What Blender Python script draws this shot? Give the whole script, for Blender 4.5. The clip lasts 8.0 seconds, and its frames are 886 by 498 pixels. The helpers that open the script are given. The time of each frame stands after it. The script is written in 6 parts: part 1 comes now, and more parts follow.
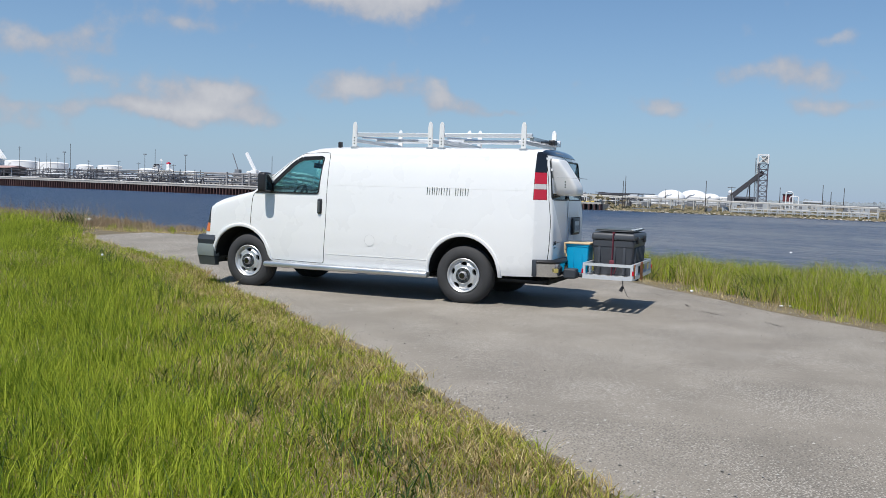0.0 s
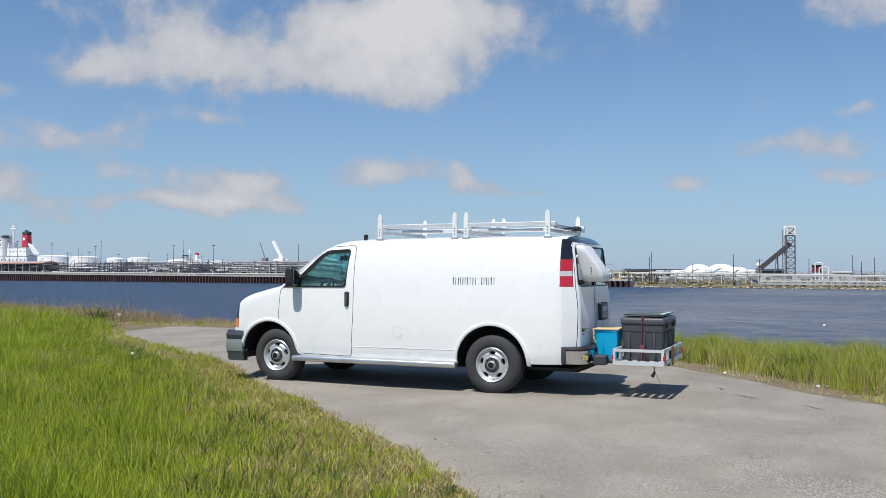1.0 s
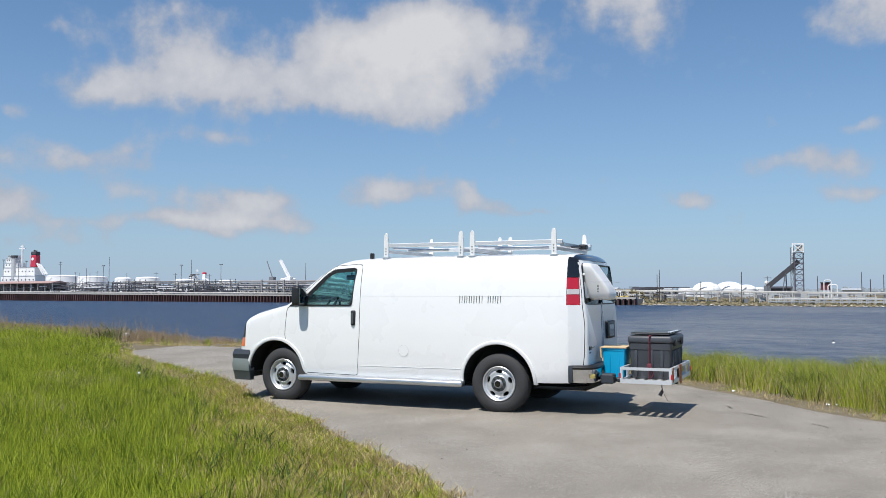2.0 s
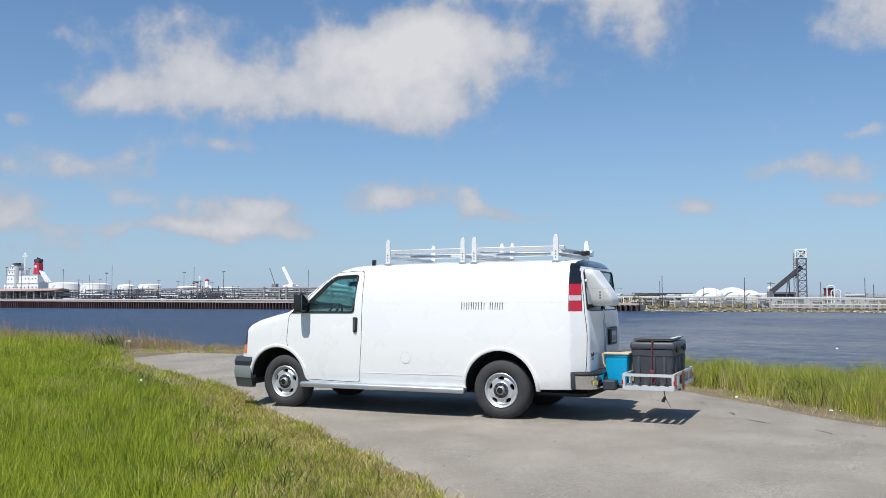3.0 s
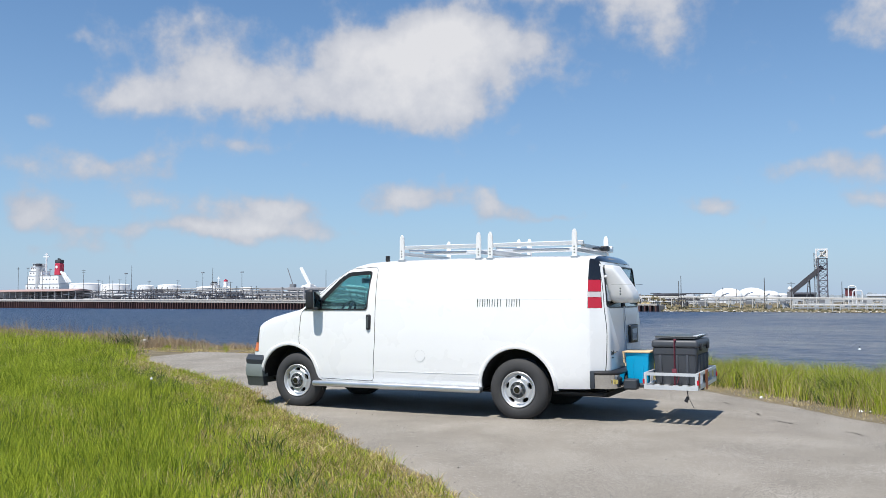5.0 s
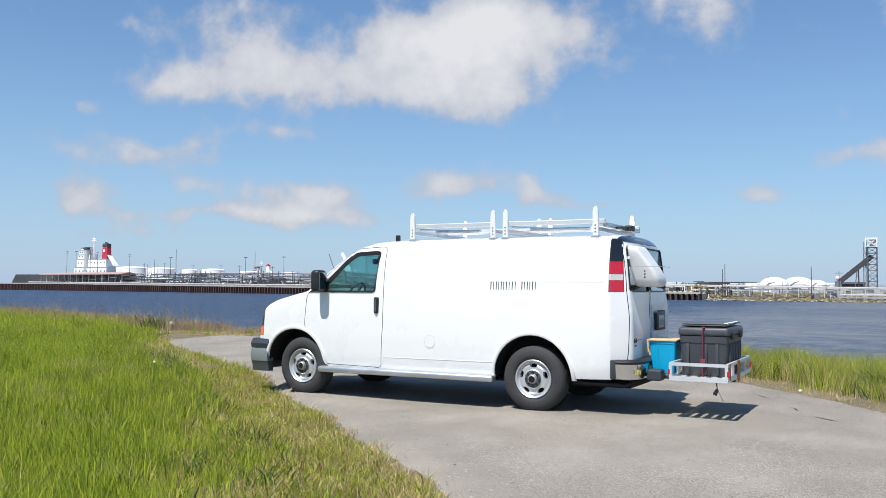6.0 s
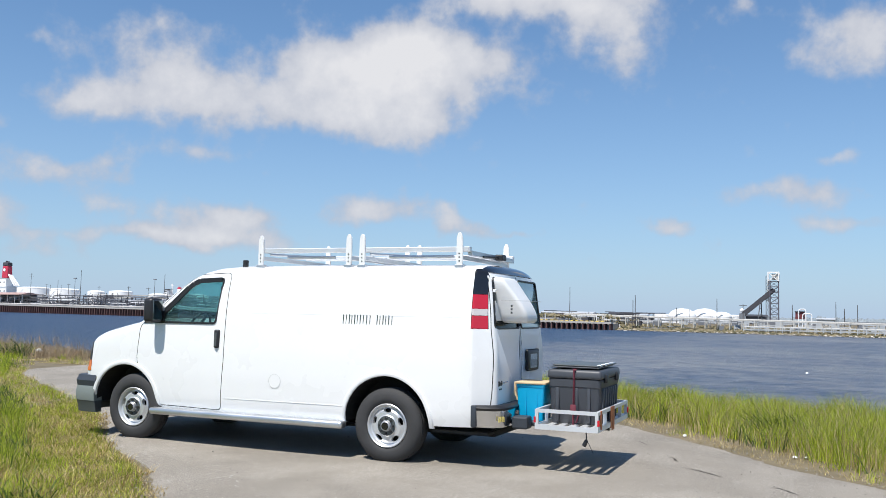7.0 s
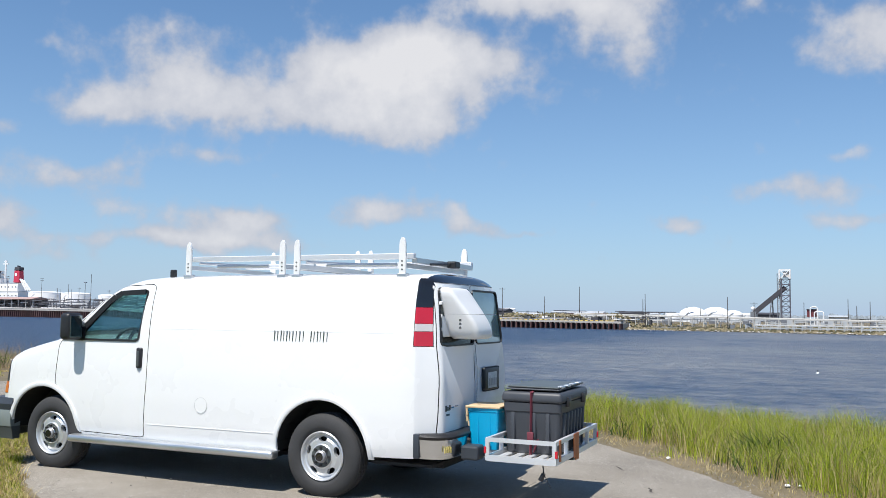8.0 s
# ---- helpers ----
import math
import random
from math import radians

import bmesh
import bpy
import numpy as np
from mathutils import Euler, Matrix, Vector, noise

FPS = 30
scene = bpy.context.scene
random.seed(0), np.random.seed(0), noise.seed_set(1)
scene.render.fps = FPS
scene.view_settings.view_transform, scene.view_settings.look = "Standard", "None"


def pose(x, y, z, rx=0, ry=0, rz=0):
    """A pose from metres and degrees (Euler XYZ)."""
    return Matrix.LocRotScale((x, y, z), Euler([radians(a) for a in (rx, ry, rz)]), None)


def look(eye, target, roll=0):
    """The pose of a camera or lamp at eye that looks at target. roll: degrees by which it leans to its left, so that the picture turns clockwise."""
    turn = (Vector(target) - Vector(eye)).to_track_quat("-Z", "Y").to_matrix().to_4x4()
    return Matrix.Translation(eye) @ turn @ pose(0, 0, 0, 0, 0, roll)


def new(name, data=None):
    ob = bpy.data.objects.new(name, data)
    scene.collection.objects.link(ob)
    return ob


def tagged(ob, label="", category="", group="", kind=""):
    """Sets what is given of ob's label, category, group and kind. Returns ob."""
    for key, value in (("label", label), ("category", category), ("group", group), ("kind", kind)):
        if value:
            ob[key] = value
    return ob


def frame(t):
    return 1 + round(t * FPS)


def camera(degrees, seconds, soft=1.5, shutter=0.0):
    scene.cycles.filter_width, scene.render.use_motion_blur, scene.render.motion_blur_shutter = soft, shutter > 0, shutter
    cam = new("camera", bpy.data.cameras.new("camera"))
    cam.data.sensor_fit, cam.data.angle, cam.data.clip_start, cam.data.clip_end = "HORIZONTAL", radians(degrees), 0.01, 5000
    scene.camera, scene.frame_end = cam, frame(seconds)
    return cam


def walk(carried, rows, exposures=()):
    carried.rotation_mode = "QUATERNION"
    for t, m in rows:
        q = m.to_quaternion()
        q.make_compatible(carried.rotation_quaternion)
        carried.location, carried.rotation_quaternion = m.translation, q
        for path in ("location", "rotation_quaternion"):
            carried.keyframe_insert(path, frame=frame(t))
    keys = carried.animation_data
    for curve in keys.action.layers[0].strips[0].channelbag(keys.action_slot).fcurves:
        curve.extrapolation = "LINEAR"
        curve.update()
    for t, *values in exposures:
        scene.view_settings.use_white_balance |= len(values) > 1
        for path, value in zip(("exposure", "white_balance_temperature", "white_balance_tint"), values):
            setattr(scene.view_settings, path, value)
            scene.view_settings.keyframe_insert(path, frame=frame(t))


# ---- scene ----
cam = camera(53.5, 8.0, soft=0.75)
PATH = [
    (0, (4.121, -11.02, 1.496), (3.381, -9.166, 1.367), 1.9),
    (0.5, (4.137, -11.042, 1.607), (3.391, -9.187, 1.614), 1.0),
    (1, (4.12, -11.033, 1.605), (3.321, -9.2, 1.661), 0.1),
    (1.5, (4.124, -11.027, 1.604), (3.313, -9.201, 1.686), -0.1),
    (3, (4.134, -11.013, 1.604), (3.316, -9.191, 1.717), -0.2),
    (3.5, (4.129, -11.006, 1.603), (3.309, -9.186, 1.723), -0.3),
    (4, (4.134, -11.005, 1.601), (3.313, -9.186, 1.731), -0.3),
    (4.5, (4.13, -10.961, 1.597), (3.304, -9.145, 1.736), -0.3),
    (5, (4.029, -10.704, 1.555), (3.175, -8.899, 1.669), -0.2),
    (5.2, (4.006, -10.602, 1.531), (3.108, -8.819, 1.644), -0.4),
    (6.3, (4.044, -9.418, 1.5), (3.105, -7.653, 1.577), 0.3),
    (6.5, (4.057, -9.114, 1.532), (3.255, -7.285, 1.63), 1.4),
    (7, (4.172, -8.478, 1.589), (3.403, -6.637, 1.735), 1.2),
    (7.5, (4.293, -7.871, 1.662), (3.531, -6.026, 1.786), 0.9),
    (8, (4.363, -7.237, 1.737), (3.573, -5.405, 1.884), 0.7),
]
walk(cam, [(t, look(eye, target, roll)) for t, eye, target, roll in PATH],
     [(0, -0.02), (0.5, 0.02), (1.5, 0.05), (3, 0.12), (4.5, 0.2), (6.5, 0.29), (8, 0.27)])

# ---- daylight: clear sky with fair-weather clouds, high sun behind the viewer ----
SUN_DIR = Vector((0.08, 0.5, -1.0)).normalized()
sun_data = bpy.data.lights.new("sun", "SUN")
sun_data.energy, sun_data.angle, sun_data.color = 5.0, radians(0.53), (1.0, 0.965, 0.91)
sun = new("sun", sun_data)
sun.rotation_euler = SUN_DIR.to_track_quat("-Z", "Y").to_euler()

world = bpy.data.worlds.new("sky")
scene.world = world
world.use_nodes = True
wt = world.node_tree
wt.nodes.clear()


def wnode(kind):
    return wt.nodes.new(kind)


def wmath(op, a, b=None, c=None):
    n = wnode("ShaderNodeMath")
    n.operation = op
    for i, v in enumerate((a, b, c)):
        if v is None:
            continue
        if isinstance(v, (int, float)):
            n.inputs[i].default_value = v
        else:
            wt.links.new(v, n.inputs[i])
    return n.outputs[0]


sky = wnode("ShaderNodeTexSky")
sky.sky_type = "NISHITA"
sky.sun_disc = False
sky.sun_elevation = radians(63)
sky.sun_rotation = math.atan2(-SUN_DIR.x, -SUN_DIR.y)
sky.air_density, sky.dust_density, sky.ozone_density = 1.0, 0.2, 1.4
coord = wnode("ShaderNodeTexCoord")
split = wnode("ShaderNodeSeparateXYZ")
wt.links.new(coord.outputs["Generated"], split.inputs[0])
dx, dy, dz = split.outputs
AZ = wmath("MULTIPLY", wmath("ARCTAN2", dx, dy), 180 / math.pi)
EL = wmath("MULTIPLY", wmath("ARCSINE", dz), 180 / math.pi)
sky_space = wnode("ShaderNodeCombineXYZ")
wt.links.new(AZ, sky_space.inputs[0])
wt.links.new(EL, sky_space.inputs[1])


def sky_noise(scale, detail, shift, sx=1.0, sy=1.0):
    mp = wnode("ShaderNodeMapping")
    mp.inputs["Location"].default_value = (shift, shift * 0.7, shift * 0.3)
    mp.inputs["Scale"].default_value = (sx, sy, 1)
    wt.links.new(sky_space.outputs[0], mp.inputs[0])
    n = wnode("ShaderNodeTexNoise")
    n.inputs["Scale"].default_value, n.inputs["Detail"].default_value, n.inputs["Roughness"].default_value = scale, detail, 0.54
    wt.links.new(mp.outputs[0], n.inputs["Vector"])
    return n.outputs[0]


# clouds: bearing and height of the middle, half width and half height, all in degrees, and thickness
CLOUDS = [
    (-45.4, 12.3, 2.31, 1.08, 1.04),
    (-40.9, 15.1, 3.85, 2.31, 1.00),
    (-37.3, 12.8, 5.00, 1.38, 1.00),
    (-30.1, 15.3, 4.04, 2.00, 1.10),
    (-25.1, 17.2, 3.27, 1.62, 0.90),
    (-26.1, 15.0, 5.77, 2.69, 1.10),
    (-27.2, 12.0, 4.23, 1.35, 0.90),
    (-21.8, 16.1, 3.08, 1.54, 0.80),
    (-11.5, 17.8, 3.27, 2.50, 1.00),
    (-19.5, 20.1, 3.46, 0.96, 0.91),
    (-14.5, 20.1, 4.62, 0.96, 1.04),
    (2.4, 16.1, 2.88, 1.73, 1.00),
    (1.8, 17.9, 1.92, 1.15, 0.70),
    (-4.1, 18.9, 1.15, 0.85, 0.91),
    (-46.9, 8.1, 3.6, 0.9, 1.10),
    (-38.0, 9.6, 2.31, 0.65, 0.78),
    (-36.9, 5.6, 3.27, 0.92, 1.04),
    (-39.3, 4.6, 3.08, 0.58, 0.91),
    (-26.5, 6.8, 2.31, 0.85, 0.98),
    (-22.1, 6.7, 1.23, 0.69, 0.98),
    (-20.8, 5.6, 1.73, 0.58, 0.98),
    (-1.2, 7.8, 3.85, 0.85, 0.98),
    (-8.3, 5.7, 1.38, 0.65, 1.04),
    (2.0, 5.8, 2.88, 0.46, 0.72),
    (-50.4, 5.2, 1.92, 0.96, 0.91),
    (-50.4, 10.7, 1.15, 0.46, 0.91),
    (1.3, 9.8, 1.54, 0.38, 0.59),
    (-28.4, 6.0, 2.31, 0.58, 0.65),
    (-17.9, 5.1, 1.54, 0.31, 0.65),
    (-44.8, 4.3, 4.23, 0.54, 0.65),
    (-48.2, 15.4, 1.15, 0.46, 0.45),
    (-43.5, 6.2, 4.6, 0.75, 0.62),
    (-34.0, 4.2, 4.2, 0.6, 0.60),
    (-48.5, 3.1, 3.5, 0.5, 0.50),
]
rough = sky_noise(0.40, 7, 3.0)
fine = sky_noise(0.9, 6, 11.0)
wob_a = wmath("MULTIPLY_ADD", sky_noise(0.35, 3, 20.0), 2.4, -1.2)
wob_e = wmath("MULTIPLY_ADD", sky_noise(0.35, 3, 40.0), 1.8, -0.9)
AZW, ELW = wmath("ADD", AZ, wob_a), wmath("ADD", EL, wob_e)
heap = None
for az, el, ra, re, thick in CLOUDS:
    u = wmath("MULTIPLY", wmath("SUBTRACT", AZW, az), 1 / ra)
    v = wmath("MULTIPLY", wmath("SUBTRACT", ELW, el), 1 / re)
    d2 = wmath("ADD", wmath("MULTIPLY", u, u), wmath("MULTIPLY", v, v))
    lump = wmath("MULTIPLY", wmath("EXPONENT", wmath("MULTIPLY", d2, -0.75)), thick)
    heap = lump if heap is None else wmath("ADD", heap, lump)
# cover elsewhere in the sky
other = wmath("MULTIPLY", wmath("SUBTRACT", sky_noise(0.05, 4, 70.0, 1.0, 1.7), 0.58), 3.0)
aside = wnode("ShaderNodeMapRange")
aside.interpolation_type = "SMOOTHSTEP"
wt.links.new(wmath("MAXIMUM", wmath("MULTIPLY", wmath("ABSOLUTE", wmath("ADD", AZ, 24.0)), 0.6), EL), aside.inputs[0])
aside.inputs[1].default_value, aside.inputs[2].default_value = 21.0, 30.0
heap = wmath("ADD", heap, wmath("MULTIPLY", wmath("MAXIMUM", other, 0.0), aside.outputs[0]))
level = wmath("ADD", heap, wmath("ADD", wmath("MULTIPLY_ADD", rough, 1.9, -0.95), wmath("MULTIPLY_ADD", fine, 0.42, -0.21)))
cover = wnode("ShaderNodeMapRange")
cover.interpolation_type = "SMOOTHSTEP"
wt.links.new(level, cover.inputs[0])
cover.inputs[1].default_value, cover.inputs[2].default_value = 0.26, 1.12
cover.inputs[4].default_value = 0.93
shade = wnode("ShaderNodeMapRange")
wt.links.new(wmath("ADD", level, wmath("MULTIPLY_ADD", sky_noise(0.42, 6, 55.0), 1.2, -0.6)), shade.inputs[0])
shade.inputs[1].default_value, shade.inputs[2].default_value = 0.6, 2.0
cloud = wnode("ShaderNodeMix")
cloud.data_type = "RGBA"
cloud.inputs[6].default_value = (4.9, 5.2, 6.0, 1)
cloud.inputs[7].default_value = (7.9, 7.85, 8.0, 1)
wt.links.new(shade.outputs[0], cloud.inputs[0])
mixed = wnode("ShaderNodeMix")
mixed.data_type = "RGBA"
wt.links.new(cover.outputs[0], mixed.inputs[0])
# summer haze: bluer light aloft, pale blue towards the horizon
tinted = wnode("ShaderNodeMix")
tinted.data_type, tinted.blend_type = "RGBA", "MULTIPLY"
tinted.inputs[0].default_value = 1.0
wt.links.new(sky.outputs[0], tinted.inputs[6])
tinted.inputs[7].default_value = (0.755, 1.035, 1.25, 1)
haze = wnode("ShaderNodeMix")
haze.data_type = "RGBA"
wt.links.new(wmath("MULTIPLY", wmath("EXPONENT", wmath("MULTIPLY", wmath("MAXIMUM", EL, 0.0), -0.12)), 0.88), haze.inputs[0])
wt.links.new(tinted.outputs[2], haze.inputs[6])
haze.inputs[7].default_value = (4.15, 5.35, 7.4, 1)
wt.links.new(haze.outputs[2], mixed.inputs[6])
wt.links.new(cloud.outputs[2], mixed.inputs[7])
back = wnode("ShaderNodeBackground")
back.inputs["Strength"].default_value = 0.085
wt.links.new(mixed.outputs[2], back.inputs["Color"])
wout = wnode("ShaderNodeOutputWorld")
wt.links.new(back.outputs[0], wout.inputs["Surface"])


# ---- materials ----
def mat(name, color, rough=0.6, metal=0.0, vary=0.12, scale=3.0, fine=60.0, bump=0.0, color2=None, island=0.0, coat=0.0, spec=0.5, objrand=0.0):
    """A principled material with broad stains and fine grain at real size."""
    m = bpy.data.materials.new(name)
    m.use_nodes = True
    nt = m.node_tree
    b = nt.nodes["Principled BSDF"]
    b.inputs["Roughness"].default_value, b.inputs["Metallic"].default_value = rough, metal
    b.inputs["Coat Weight"].default_value = coat
    b.inputs["Specular IOR Level"].default_value = spec
    tc = nt.nodes.new("ShaderNodeTexCoord")
    n1, n2 = nt.nodes.new("ShaderNodeTexNoise"), nt.nodes.new("ShaderNodeTexNoise")
    for n, s, d in ((n1, scale, 4), (n2, fine, 3)):
        n.inputs["Scale"].default_value, n.inputs["Detail"].default_value = s, d
        nt.links.new(tc.outputs["Object"], n.inputs["Vector"])
    add = nt.nodes.new("ShaderNodeMath")
    add.operation = "MULTIPLY_ADD"
    nt.links.new(n1.outputs[0], add.inputs[0])
    add.inputs[1].default_value = 0.65
    half = nt.nodes.new("ShaderNodeMath")
    half.operation = "MULTIPLY"
    half.inputs[1].default_value = 0.35
    nt.links.new(n2.outputs[0], half.inputs[0])
    nt.links.new(half.outputs[0], add.inputs[2])
    value = add.outputs[0]
    if island or objrand:
        g = nt.nodes.new("ShaderNodeNewGeometry" if island else "ShaderNodeObjectInfo")
        w = nt.nodes.new("ShaderNodeMath")
        w.operation = "MULTIPLY_ADD"
        nt.links.new(g.outputs["Random Per Island" if island else "Random"], w.inputs[0])
        w.inputs[1].default_value = island or objrand
        mid = nt.nodes.new("ShaderNodeMath")
        mid.operation = "SUBTRACT"
        nt.links.new(value, mid.inputs[0])
        mid.inputs[1].default_value = 0.5 * (island or objrand)
        nt.links.new(mid.outputs[0], w.inputs[2])
        value = w.outputs[0]
    ramp = nt.nodes.new("ShaderNodeMapRange")
    ramp.inputs[1].default_value, ramp.inputs[2].default_value = 0.25, 0.75
    nt.links.new(value, ramp.inputs[0])
    mix = nt.nodes.new("ShaderNodeMix")
    mix.data_type = "RGBA"
    lo = tuple(c * (1 - vary) for c in color)
    hi = color2 or tuple(min(0.9, c * (1 + vary)) for c in color)
    mix.inputs[6].default_value, mix.inputs[7].default_value = (*lo, 1), (*hi, 1)
    nt.links.new(ramp.outputs[0], mix.inputs[0])
    nt.links.new(mix.outputs[2], b.inputs["Base Color"])
    rr = nt.nodes.new("ShaderNodeMapRange")
    rr.inputs[3].default_value, rr.inputs[4].default_value = max(0.02, rough - 0.08), min(1, rough + 0.08)
    nt.links.new(n1.outputs[0], rr.inputs[0])
    nt.links.new(rr.outputs[0], b.inputs["Roughness"])
    if bump:
        bp = nt.nodes.new("ShaderNodeBump")
        bp.inputs["Distance"].default_value, bp.inputs["Strength"].default_value = bump, 0.6
        nt.links.new(value, bp.inputs["Height"])
        nt.links.new(bp.outputs[0], b.inputs["Normal"])
    return m


def glass(name, tint, rough=0.0):
    m = bpy.data.materials.new(name)
    m.use_nodes = True
    b = m.node_tree.nodes["Principled BSDF"]
    b.inputs["Base Color"].default_value = (*tint, 1)
    b.inputs["Transmission Weight"].default_value, b.inputs["Roughness"].default_value, b.inputs["IOR"].default_value = 1.0, rough, 1.45
    return m


PAINT = mat("white_van_paint", (0.84, 0.84, 0.83), 0.28, vary=0.02, scale=1.2, fine=25, coat=0.4)
BLACK = mat("black_plastic", (0.018, 0.018, 0.02), 0.45, vary=0.3)
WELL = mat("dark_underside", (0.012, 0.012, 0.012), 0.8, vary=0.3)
GREY = mat("dark_grey_bumper_plastic", (0.075, 0.085, 0.085), 0.42, vary=0.15)
FACEGREY = mat("mid_grey_bumper_plastic", (0.19, 0.215, 0.205), 0.4, vary=0.12)
PADGREY = mat("charcoal_bumper_pad", (0.035, 0.042, 0.052), 0.5, vary=0.15)
GLOSSBLACK = mat("glossy_black_trim", (0.012, 0.012, 0.013), 0.1, vary=0.2, coat=0.8)
CHROME = mat("dull_chrome", (0.66, 0.67, 0.68), 0.16, 1.0, vary=0.08)
DARKCHROME = mat("mirror_silver", (0.25, 0.30, 0.31), 0.05, 1.0, vary=0.03)
FLAPGREY = mat("faint_flap_seam", (0.58, 0.58, 0.57), 0.6, vary=0.05)
PALEGREY = mat("pale_grey_seam", (0.42, 0.42, 0.42), 0.6, vary=0.05)
ALU = mat("brushed_aluminium", (0.62, 0.63, 0.64), 0.38, 0.9, vary=0.1, fine=120)
ALUW = mat("pale_aluminium", (0.72, 0.73, 0.74), 0.45, 0.5, vary=0.08, fine=90)
WHITE = mat("white_plastic", (0.80, 0.80, 0.79), 0.4, vary=0.04)
RUBBER = mat("tyre_rubber", (0.036, 0.036, 0.037), 0.8, vary=0.25, scale=8, fine=90, bump=0.001)
RIM = mat("silver_steel_rim", (0.62, 0.63, 0.64), 0.35, 0.55, vary=0.1)
STEELGREY = mat("bare_hub_steel", (0.34, 0.34, 0.35), 0.45, 0.3, vary=0.2)
RED = mat("red_lens", (0.55, 0.012, 0.03), 0.15, vary=0.1, coat=0.6)
CLEAR = mat("clear_lens", (0.62, 0.58, 0.57), 0.15, vary=0.1, coat=0.6)
AMBER = mat("amber_lens", (0.80, 0.17, 0.01), 0.3, vary=0.1, coat=0.5)
GLASS = glass("green_tinted_glass", (0.46, 0.76, 0.75))
# opaque teal: the sky's reflection in the right rear pane is put into the colour
TEALPANE = mat("sky_reflection_teal", (0.22, 0.34, 0.34), 0.08, vary=0.12, scale=2, fine=30, coat=0.6)
# near-black tint stands in for the unlit van interior behind the pane
DARKGLASS = glass("dark_interior_glass", (0.07, 0.09, 0.09))
BLUE = mat("blue_plastic", (0.0, 0.36, 0.62), 0.35, vary=0.08)
TOTE = mat("charcoal_plastic", (0.05, 0.055, 0.065), 0.5, vary=0.15, scale=4, fine=150, bump=0.0005)
TAN = mat("tan_board", (0.62, 0.46, 0.27), 0.6, vary=0.12, scale=6)
STRAP = mat("dark_red_strap", (0.16, 0.03, 0.045), 0.7, vary=0.2)
LEATHER = mat("orange_brown_tape", (0.42, 0.13, 0.04), 0.6, vary=0.2)
INK = mat("dark_green_grey_lettering", (0.06, 0.08, 0.075), 0.5, vary=0.1)
STICKER = mat("yellow_sticker", (0.52, 0.43, 0.14), 0.5, vary=0.1)
DIAL = mat("plate_white", (0.5, 0.52, 0.52), 0.4, vary=0.35, scale=30)
SEAT = mat("grey_seat_vinyl", (0.06, 0.06, 0.065), 0.6, vary=0.15)


# ---- mesh helpers ----
def mesh_of(bm, name, mats, smooth=None):
    me = bpy.data.meshes.new(name)
    bmesh.ops.recalc_face_normals(bm, faces=bm.faces[:])
    bm.to_mesh(me)
    bm.free()
    for m in mats if isinstance(mats, (list, tuple)) else [mats]:
        me.materials.append(m)
    if smooth is not None:
        me.shade_smooth()
        me.set_sharp_from_angle(angle=radians(smooth))
    return me


def part(name, bm, material, parent, label="", smooth=None):
    ob = new(name, mesh_of(bm, name, material, smooth))
    ob.parent = parent
    return tagged(ob, label)


def thing(name, label, category, at=(0, 0, 0), group="", kind=""):
    ob = new(name)
    ob.location = at
    ob.empty_display_size = 0.1
    return tagged(ob, label, category, group, kind)


def box(bm, x0, x1, y0, y1, z0, z1, bevel=0.0, seg=2, top=1.0, m=None):
    """A box, its top drawn in by the factor top, edges rounded."""
    r = bmesh.ops.create_cube(bm, size=1)
    vs = r["verts"]
    for v in vs:
        f = top if v.co.z > 0 else 1.0
        v.co = Vector(((x0 + x1) / 2 + v.co.x * (x1 - x0) * f, (y0 + y1) / 2 + v.co.y * (y1 - y0) * f, (z0 + z1) / 2 + v.co.z * (z1 - z0)))
    if bevel:
        es = list({e for v in vs for e in v.link_edges})
        r = bmesh.ops.bevel(bm, geom=es, offset=bevel, segments=seg, affect="EDGES", profile=0.5)
        vs = list({v for f in r["faces"] for v in f.verts} | {v for v in vs if v.is_valid})
    if m is not None:
        bmesh.ops.transform(bm, matrix=m, verts=[v for v in vs if v.is_valid])
    return bm


def tube(bm, a, b, r, seg=8, r2=None):
    a, b = Vector(a), Vector(b)
    d = b - a
    q = d.to_track_quat("Z", "Y").to_matrix().to_4x4()
    bmesh.ops.create_cone(bm, cap_ends=True, segments=seg, radius1=r, radius2=r if r2 is None else r2, depth=d.length, matrix=Matrix.Translation((a + b) / 2) @ q)
    return bm


def bar(bm, a, b, w, h):
    """A square bar from a to b, w across and h high."""
    a, b = Vector(a), Vector(b)
    d = b - a
    q = d.to_track_quat("X", "Z").to_matrix().to_4x4()
    r = bmesh.ops.create_cube(bm, size=1, matrix=Matrix.Translation((a + b) / 2) @ q @ Matrix.Diagonal((d.length, w, h, 1)))
    return bm


def lathe(bm, profile, seg=40, axis="y"):
    """Turn (radius, along) points round an axis; an open tube of rings."""
    rings = []
    for r, s in profile:
        ring = []
        for i in range(seg):
            a = 2 * math.pi * i / seg
            p = (r * math.cos(a), s, r * math.sin(a)) if axis == "y" else (r * math.cos(a), r * math.sin(a), s)
            ring.append(bm.verts.new(p))
        rings.append(ring)
    for r0, r1 in zip(rings, rings[1:]):
        for i in range(seg):
            bm.faces.new((r0[i], r0[(i + 1) % seg], r1[(i + 1) % seg], r1[i]))
    return rings


